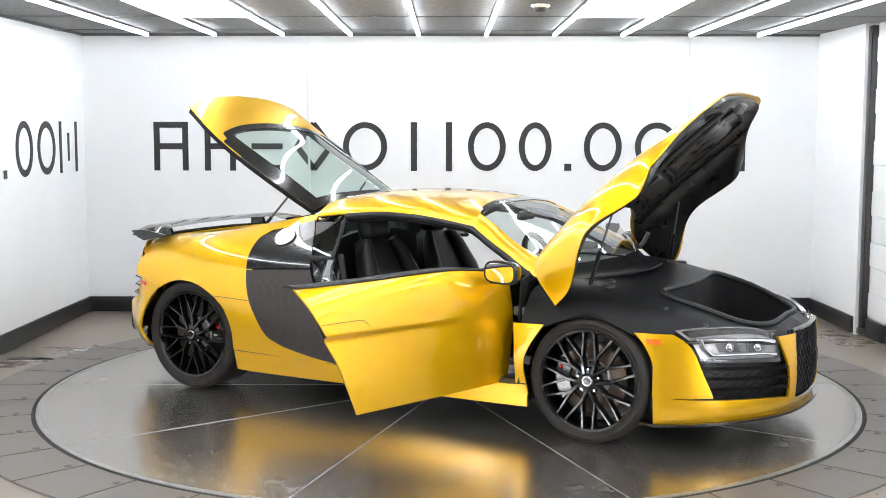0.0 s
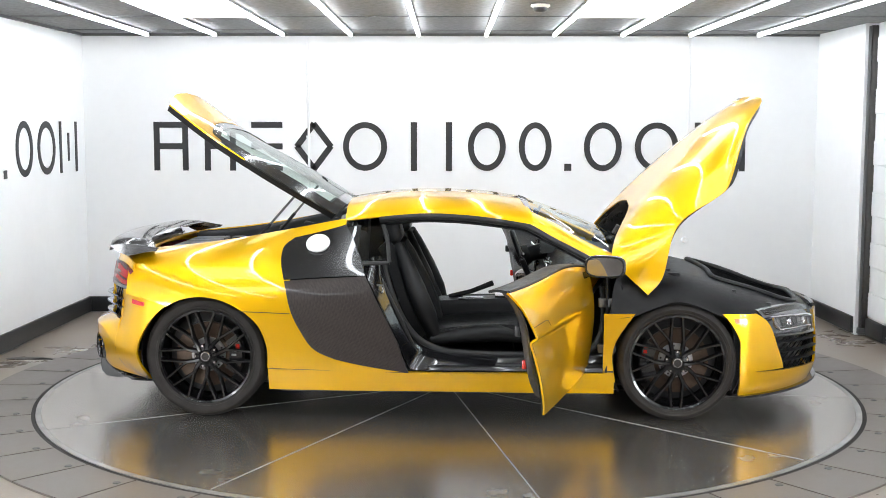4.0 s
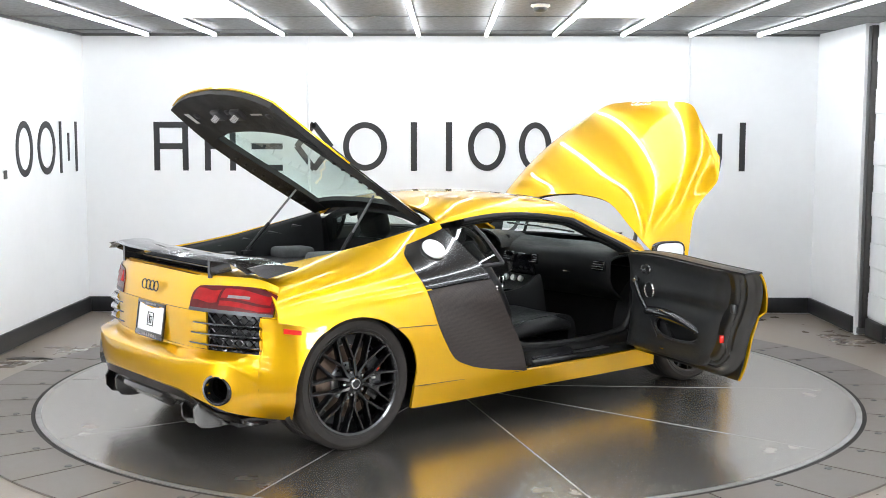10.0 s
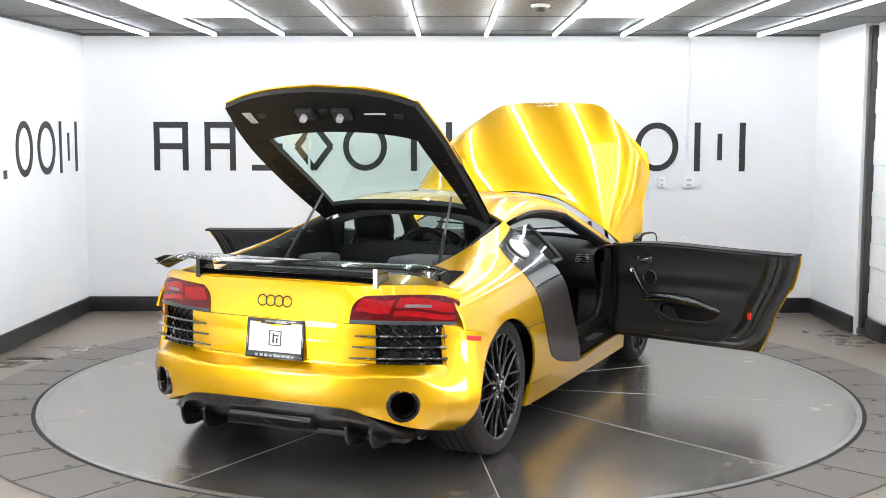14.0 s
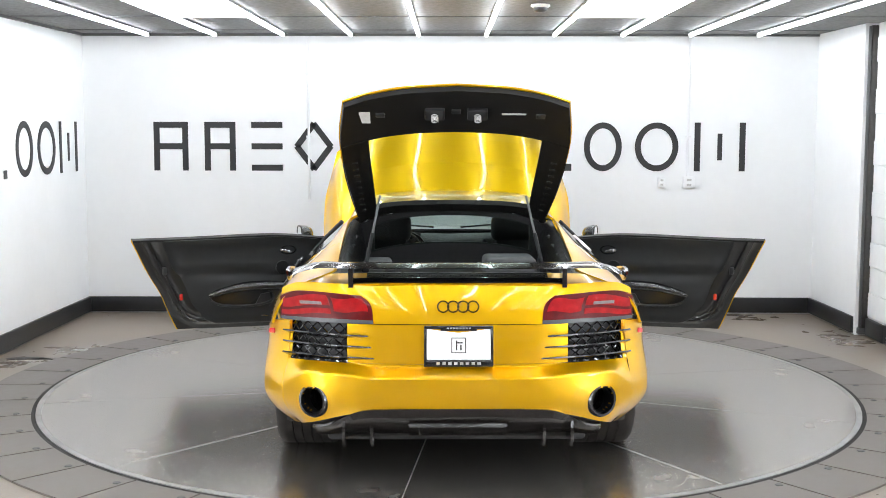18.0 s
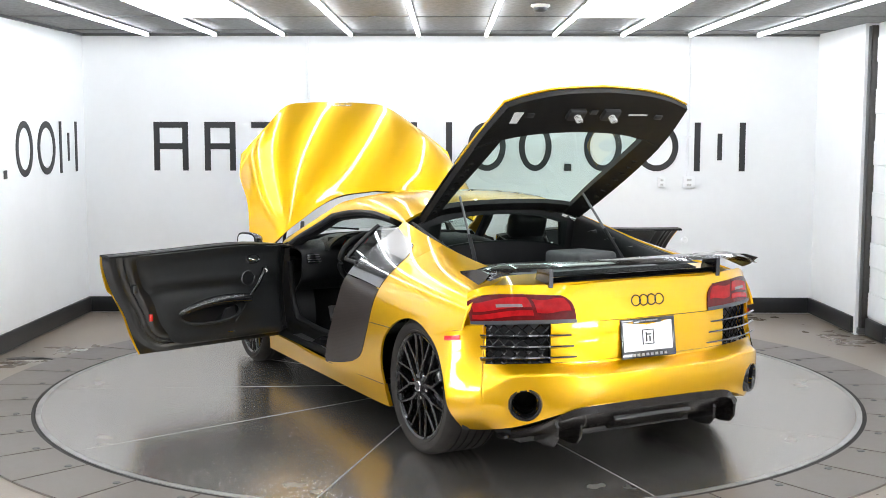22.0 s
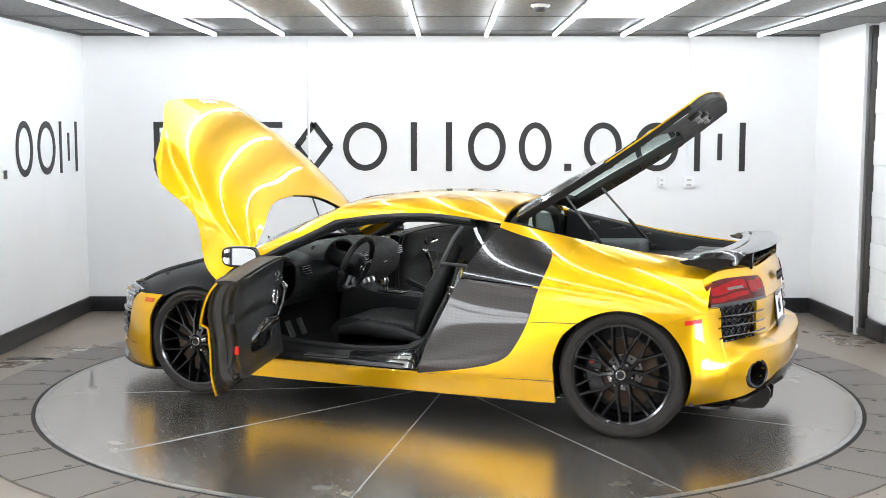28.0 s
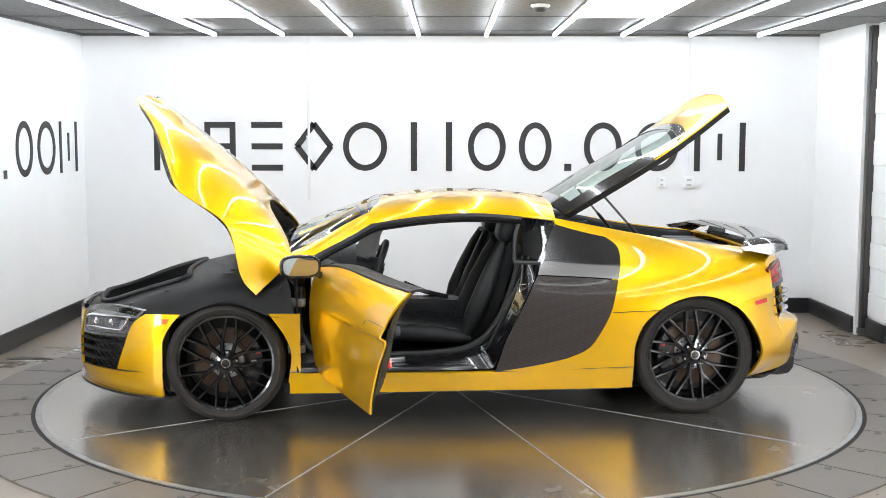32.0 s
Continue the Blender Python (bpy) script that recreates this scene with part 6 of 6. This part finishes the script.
# tunnel console
C = part("console", shell(patch([[(-0.30, -0.13, 0.25), (0.1, -0.13, 0.25), (0.5, -0.13, 0.25), (0.75, -0.15, 0.25)], [(-0.30, -0.125, 0.52), (0.1, -0.125, 0.535), (0.5, -0.125, 0.56), (0.68, -0.15, 0.64)], [(-0.30, -0.09, 0.55), (0.1, -0.09, 0.56), (0.5, -0.09, 0.58), (0.65, -0.10, 0.66)],
                                  [(-0.30, 0.09, 0.55), (0.1, 0.09, 0.56), (0.5, 0.09, 0.58), (0.65, 0.10, 0.66)], [(-0.30, 0.125, 0.52), (0.1, 0.125, 0.535), (0.5, 0.125, 0.56), (0.68, 0.15, 0.64)], [(-0.30, 0.13, 0.25), (0.1, 0.13, 0.25), (0.5, 0.13, 0.25), (0.75, 0.15, 0.25)]]), 20, 20, 0.012), LEATHER, CAR, "black tunnel console with gear lever")
part("console_plate", boxed(0.44, 0, 0.578, 0.26, 0.13, 0.012, 0.004), GLOSS_BLACK, C)
part("gear_lever", join(tube([(0.46, 0.0, 0.575), (0.465, 0, 0.62)], 0.012, 10), moved(lathe([(0, 0.045), (0.018, 0.04), (0.024, 0.02), (0.02, 0.0), (0.01, -0.03)], 18, axis="Z"), pose(0.465, 0, 0.625))), CHROME, C, "chrome gear lever")
part("handbrake", tube([(0.02, 0.02, 0.565), (0.16, 0.02, 0.60), (0.30, 0.02, 0.655)], [0.016, 0.015, 0.018], 10), LEATHER, C, "black leather handbrake lever")
part("cup_lid", boxed(0.16, -0.05, 0.565, 0.16, 0.08, 0.014, 0.005), GLOSS_BLACK, C)
# steering wheel
SWM = pose(0.485, 0.37, 0.785, 0, -22, 0)
n = 40
ring = [(0, 0.182 * math.cos(2 * math.pi * k / n), max(0.176 * math.sin(2 * math.pi * k / n), -0.150)) for k in range(n)]
SW = part("steering_wheel", moved(tube(ring, 0.0195, 10, True), SWM), LEATHER, CAR, "black flat-bottomed steering wheel")
part("hub", moved(lathe([(0, -0.046), (0.05, -0.042), (0.072, -0.024), (0.078, 0.01), (0.06, 0.06)], 24, axis="X"), SWM), LEATHER, SW)
part("hub_ring", moved(moved(rings(1, 0.03, 0.006, 0), pose(-0.044, 0, 0, 0, 0, 90)), SWM), CHROME, SW)
for a, b in (((0, 0.06, 0), (0, 0.175, 0.01)), ((0, -0.06, 0), (0, -0.175, 0.01)), ((0, 0.02, -0.05), (0, 0.05, -0.15)), ((0, -0.02, -0.05), (0, -0.05, -0.15))):
    part("spoke", moved(tube([a, b], [0.016, 0.012], 8), SWM), ALU if a[2] else GLOSS_BLACK, SW)
part("rim_trim", moved(boxed(-0.012, 0, -0.140, 0.02, 0.12, 0.012, 0.004), SWM), ALU, SW, "bright metal trim on the flat rim")
part("column", moved(tube([(0.02, 0, 0), (0.25, 0, -0.03)], [0.05, 0.06], 14), SWM), MATTE_BLACK, SW)
for q in (1, -1):
    part("stalk", moved(tube([(0.03, q * 0.04, 0.0), (0.02, q * 0.16, 0.03)], [0.009, 0.007], 8), SWM), GLOSS_BLACK, SW)
for y in (0.28, 0.42):
    part("pedal", moved(boxed(0, 0, 0, 0.012, 0.06, 0.11, 0.004), pose(0.93, y, 0.36, 0, 25, 0)), GRID, CAR, "metal pedal")
part("rear_view_mirror", join(moved(boxed(0, 0, 0, 0.03, 0.22, 0.06, 0.014), pose(0.56, 0, 1.105, 0, 8, 0)), tube([(0.57, 0, 1.11), (0.60, 0, 1.15)], 0.01, 8)), GLOSS_BLACK, CAR, "black rear-view mirror")

# ---- rear bulkhead and engine bay ----
bulk = lambda u, v: arr((-0.56 - 0.05 * (1 - u), -0.60 + 1.20 * v, 0.30 + (0.87 - 0.13 * abs(2 * v - 1) ** 2.5) * u))
part("bulkhead", shell(bulk, 40, 40, 0.03, keep=lambda u, v: not (0.775 < u < 0.955 and 0.12 < v < 0.88)), MATTE_BLACK, CAR, "black bulkhead with rear cabin window")
bg = part("bulkhead_window", shell(lambda u, v: bulk(0.765 + 0.20 * u, 0.11 + 0.78 * v) - arr((0.005 + 0.045 * u, 0, 0)), 4, 8), BULK_GLASS, CAR, "clear cabin rear window")
bg.visible_shadow = False
part("bay_floor", shell(patch([[(-0.60, -0.56, 0.84), (-0.60, 0, 0.84), (-0.60, 0.56, 0.84)], [(-1.1, -0.60, 0.855), (-1.1, 0, 0.855), (-1.1, 0.60, 0.855)], [(-1.72, -0.58, 0.885), (-1.74, 0, 0.885), (-1.72, 0.58, 0.885)]]), 12, 14, 0.012), LINER, CAR, "black engine bay panel")
for i in range(5):
    part("cover_panel", moved(boxed(0, 0, 0, 0.22, 0.168, 0.014, 0.004), pose(-1.58, -0.36 + 0.18 * i, 0.897, 0, -1.2, 0)), GREY_PLASTIC, CAR, "dark grey engine cover panel")
part("bay_hump", moved(boxed(0, 0, 0, 0.34, 0.28, 0.12, 0.03, seg=4), pose(-1.0, -0.30, 0.88, 0, 2, 0)), GREY_FELT, CAR, "grey felt-covered hump in the bay")
part("bay_hump", moved(boxed(0, 0, 0, 0.24, 0.16, 0.08, 0.03, seg=4), pose(-0.88, 0.42, 0.87, 0, 2, 0)), GREY_FELT, CAR, "grey felt-covered hump in the bay")
part("filler_cap", moved(lathe([(0, 0.03), (0.045, 0.03), (0.05, 0.02), (0.05, 0)], 24, axis="Z"), pose(-1.38, 0.32, 0.885)), MATTE_BLACK, CAR)
part("rear_slats", join(*[boxed(-1.775 - 0.011 * k, 0, 0.938 - 0.0015 * k, 0.005, 0.86, 0.006) for k in range(7)]), MATTE_BLACK, CAR, "black ribbed vent strip")
part("rear_gloss_bar", shell(whole(patch([[(-1.86, 0, 0.925), (-1.855, 0.3, 0.924), (-1.83, 0.5, 0.92)], [(-1.895, 0, 0.934), (-1.89, 0.3, 0.933), (-1.87, 0.5, 0.926)], [(-1.935, 0, 0.918), (-1.93, 0.3, 0.917), (-1.91, 0.5, 0.91)]])), 6, 30, 0.008), GLOSS_BLACK, CAR, "glossy black tail strip")


def bay(sg):
    add("bay_trim", shell(patch([[(-0.60, 0.575, 1.10), (-0.9, 0.592, 1.035), (-1.2, 0.598, 0.975), (-1.5, 0.592, 0.935), (-1.72, 0.575, 0.918)], [(-0.60, 0.535, 1.06), (-0.9, 0.555, 1.0), (-1.2, 0.56, 0.945), (-1.5, 0.555, 0.915), (-1.72, 0.55, 0.905)],
                                 [(-0.60, 0.50, 0.84), (-0.9, 0.53, 0.845), (-1.2, 0.54, 0.85), (-1.5, 0.54, 0.87), (-1.72, 0.54, 0.885)]]), 10, 26, 0.01), MATTE_BLACK, CAR, sg, "black engine bay side trim")
    for k in range(4):
        add("trim_vent", moved(boxed(0, 0, 0, 0.13, 0.008, 0.05, 0.01), pose(-0.75 - 0.17 * k, 0.545 + 0.008 * min(k, 2), 1.0 - 0.033 * k, 22, 11, 0)), SKIRT, CAR, sg)
    add("lid_strut", tube([(-1.17, 0.47, 0.90), (-1.03, 0.44, 1.06)], 0.011, 10), MATTE_BLACK, CAR, sg, "black lid gas strut")
    add("strut_rod", tube([(-1.03, 0.44, 1.06), (-0.86, 0.405, 1.255)], 0.007, 8), GRID, CAR, sg, "thin dark strut rod")
    add("strut_foot", boxed(-1.17, 0.47, 0.885, 0.07, 0.04, 0.03, 0.008), MATTE_BLACK, CAR, sg)
    add("hood_strut", tube([(1.245, 0.665, 0.79), (1.285, 0.625, 0.98)], 0.012, 10), MATTE_BLACK, CAR, sg, "black hood gas strut")
    add("strut_rod", tube([(1.285, 0.625, 0.98), (1.33, 0.57, 1.18)], 0.006, 8), GRID, CAR, sg, "thin dark strut rod")


both(bay)
# lid underside details
for y in (-0.075, 0.075):
    c = arr(LW(0.885, 0.5 + y / 1.1))
    spring = [tuple(c + arr((0.016 * math.cos(k * 0.7), 0.016 * math.sin(k * 0.7), -0.055 - 0.0011 * k))) for k in range(44)]
    part("spring", tube(spring, 0.0025, 5), PALE_LABEL, LID, "pale coil spring")
    part("spring_seat", moved(boxed(0, 0, 0, 0.07, 0.10, 0.03, 0.008), Matrix.Translation(Vector(c - arr((0, 0, 0.05))))), SKIRT, LID)
for y, sx, sy in ((0.40, 0.09, 0.055), (-0.22, 0.012, 0.12)):
    c = arr(LW(0.885, 0.5 + y / 1.12))
    part("sticker", moved(boxed(0, 0, 0, sx, sy, 0.002), Matrix.Translation(Vector(c - arr((0, 0, 0.042)))) @ pose(0, 0, 0, 0, -8, 0)), PALE_LABEL, LID, "pale sticker")
for y in (-0.36, 0.31, 0.0):
    c = arr(LW(0.89, 0.5 + y / 1.12))
    part("grip_recess", moved(boxed(0, 0, 0, 0.03, 0.045, 0.012, 0.004), Matrix.Translation(Vector(c - arr((0, 0, 0.044))))), SKIRT, LID)
for sg in (1, -1):
    for k in range(9):
        c = arr(LW(0.10 + 0.055 * k, 0.5 + sg * 0.425))
        part("side_rib", moved(boxed(0, 0, 0, 0.012, 0.03, 0.02, 0.003), Matrix.Translation(Vector(c - arr((0, 0, 0.045))))), LINER, LID)

# ---- under the hood: tub, cowl, fittings ----

def tray_pt(u, v):
    return arr(tray_f(u, v)) + arr((0, 0, 0.008))


def root(c):
    return math.copysign(math.sqrt(abs(c)), c)


edge = []
for k in range(72):
    a = 2 * math.pi * k / 72
    q = tray_pt(0.66 + 0.24 * root(math.cos(a)), abs(0.42 * root(math.sin(a))))
    edge.append((q[0], q[1] * (1 if math.sin(a) >= 0 else -1), q[2]))
part("tub_seal", tube(edge, 0.016, 8, True), SEAL, CAR, "thick black rubber tub seal")
EDGE = [arr(p) for p in edge]
mid_tub = arr((1.80, 0.0, 0.40))


def tub_wall(u, v):
    p = cr(EDGE + EDGE[:1], u)
    q = mid_tub + (p - mid_tub) * arr((0.86, 0.84, 0.0))
    return p + (q - p) * v - arr((0, 0, 0.012))


part("luggage_tub", join(shell(tub_wall, 108, 6, 0.006), boxed(1.80, 0, 0.39, 0.62, 0.62, 0.02)), CARPET, CAR, "black carpeted luggage tub")
part("cowl", shell(whole(patch([[(1.19, 0, 0.895), (1.16, 0.3, 0.895), (1.07, 0.53, 0.89), (0.98, 0.70, 0.885)], [(1.28, 0, 0.84), (1.24, 0.3, 0.84), (1.12, 0.55, 0.835), (1.0, 0.76, 0.82)], [(1.36, 0, 0.832), (1.32, 0.3, 0.832), (1.18, 0.60, 0.82), (1.02, 0.84, 0.74)]])), 8, 40, 0.012), MATTE_BLACK, CAR, "black plastic cowl")
for sg in (1, -1):
    for u, v, r in ((0.30, 0.52, 0.03), (0.62, 0.60, 0.012), (0.80, 0.62, 0.012), (0.20, 0.40, 0.02), (0.93, 0.35, 0.02)):
        c = tray_pt(u, v) + arr((0, 0, -0.004))
        add("tray_cap", moved(lathe([(0, 0.006), (r, 0.006), (r * 1.2, 0.0), (r * 1.2, -0.012)], 16, axis="Z"), Matrix.Translation(Vector(c))), SKIRT, CAR, sg)
    add("hood_hinge", tube([(1.02, 0.60, 0.85), (1.10, 0.58, 0.91), (1.14, 0.56, 0.98)], 0.014, 8), GRID, CAR, sg, "dark steel hood hinge")
    add("wiper", tube([(1.23, 0.1, 0.905), (1.12, 0.35, 0.935), (1.0, 0.55, 0.955)], 0.007, 6), GLOSS_BLACK, CAR, sg)
part("latch", boxed(2.17, 0.0, 0.565, 0.05, 0.10, 0.03, 0.008), GRID, CAR)
# hood underside ribs
for sg in (1, -1):
    for v0, v1, u0, u1 in ((0.12, 0.42, 0.42, 0.42), (0.12, 0.42, 0.86, 0.86), (0.12, 0.12, 0.42, 0.86), (0.42, 0.42, 0.42, 0.86), (0.12, 0.36, 0.15, 0.15), (0.50, 0.62, 0.10, 0.90)):
        add("liner_rib", tube([arr(hood_f(u0 + (u1 - u0) * k / 8, v0 + (v1 - v0) * k / 8)) - arr((0.004, 0, 0.032)) for k in range(9)], 0.013, 8), LINER, HOOD, sg)
part("hood_badge", moved(rings(4, 0.028, 0.006, 0.045), pose(2.19, 0, 0.690, 0, 0, 90) @ pose(0, 0, 0, -65, 0, 0)), CHROME, HOOD, "chrome badge of plain rings")
part("hood_latch", boxed(2.16, 0, 0.61, 0.06, 0.12, 0.03, 0.008), GRID, HOOD)

# raised moulded fields on the hood's underside
for v0, v1 in ((0.07, 0.40), (-0.40, -0.07)):
    for u0, u1, k in ((0.44, 0.80, 1.0), (0.20, 0.40, 0.9)):
        def field(u, v):
            e = math.sqrt(max(0.0, 1 - (1 - min(1, 6 * u, 6 * (1 - u), 6 * v, 6 * (1 - v))) ** 2))
            p = whole(hood_f)(u0 + (u1 - u0) * u, 0.5 + 0.5 * k * (v0 + (v1 - v0) * v))
            return p - arr((0.010, 0, 0.026 + 0.018 * e))
        part("moulded_field", shell(field, 20, 20, 0.006), HOOD_LINER, HOOD)
part("liner_rib", shell(lambda u, v: whole(hood_f)(0.15 + 0.70 * u, 0.5 + 0.03 * (v - 0.5)) - arr((0.010, 0, 0.034 + 0.01 * math.sin(math.pi * v))), 20, 6, 0.008), HOOD_LINER, HOOD)


# ---- motion: the disc and the car turn together ----
TURNS = ((0, -28.82), (3.5, -5.42), (6, 11.56), (9, 32.37), (12, 52.68), (14.5, 68.75), (17, 84.43), (20, 104.49), (23, 124.65), (25.5, 141.19), (28, 157.55), (32, 184.66))


def motions():
    walk(DISC, [(t, pose(0, 0, 0, 0, 0, a)) for t, a in TURNS])
    walk(CAR, [(t, pose(0, 0, 0, 0, 0, a) @ pose(-0.016, -0.010, 0)) for t, a in TURNS])


tagged(CAR, "yellow mid-engined sports coupe with doors, hood and lid open", "car")
motions()
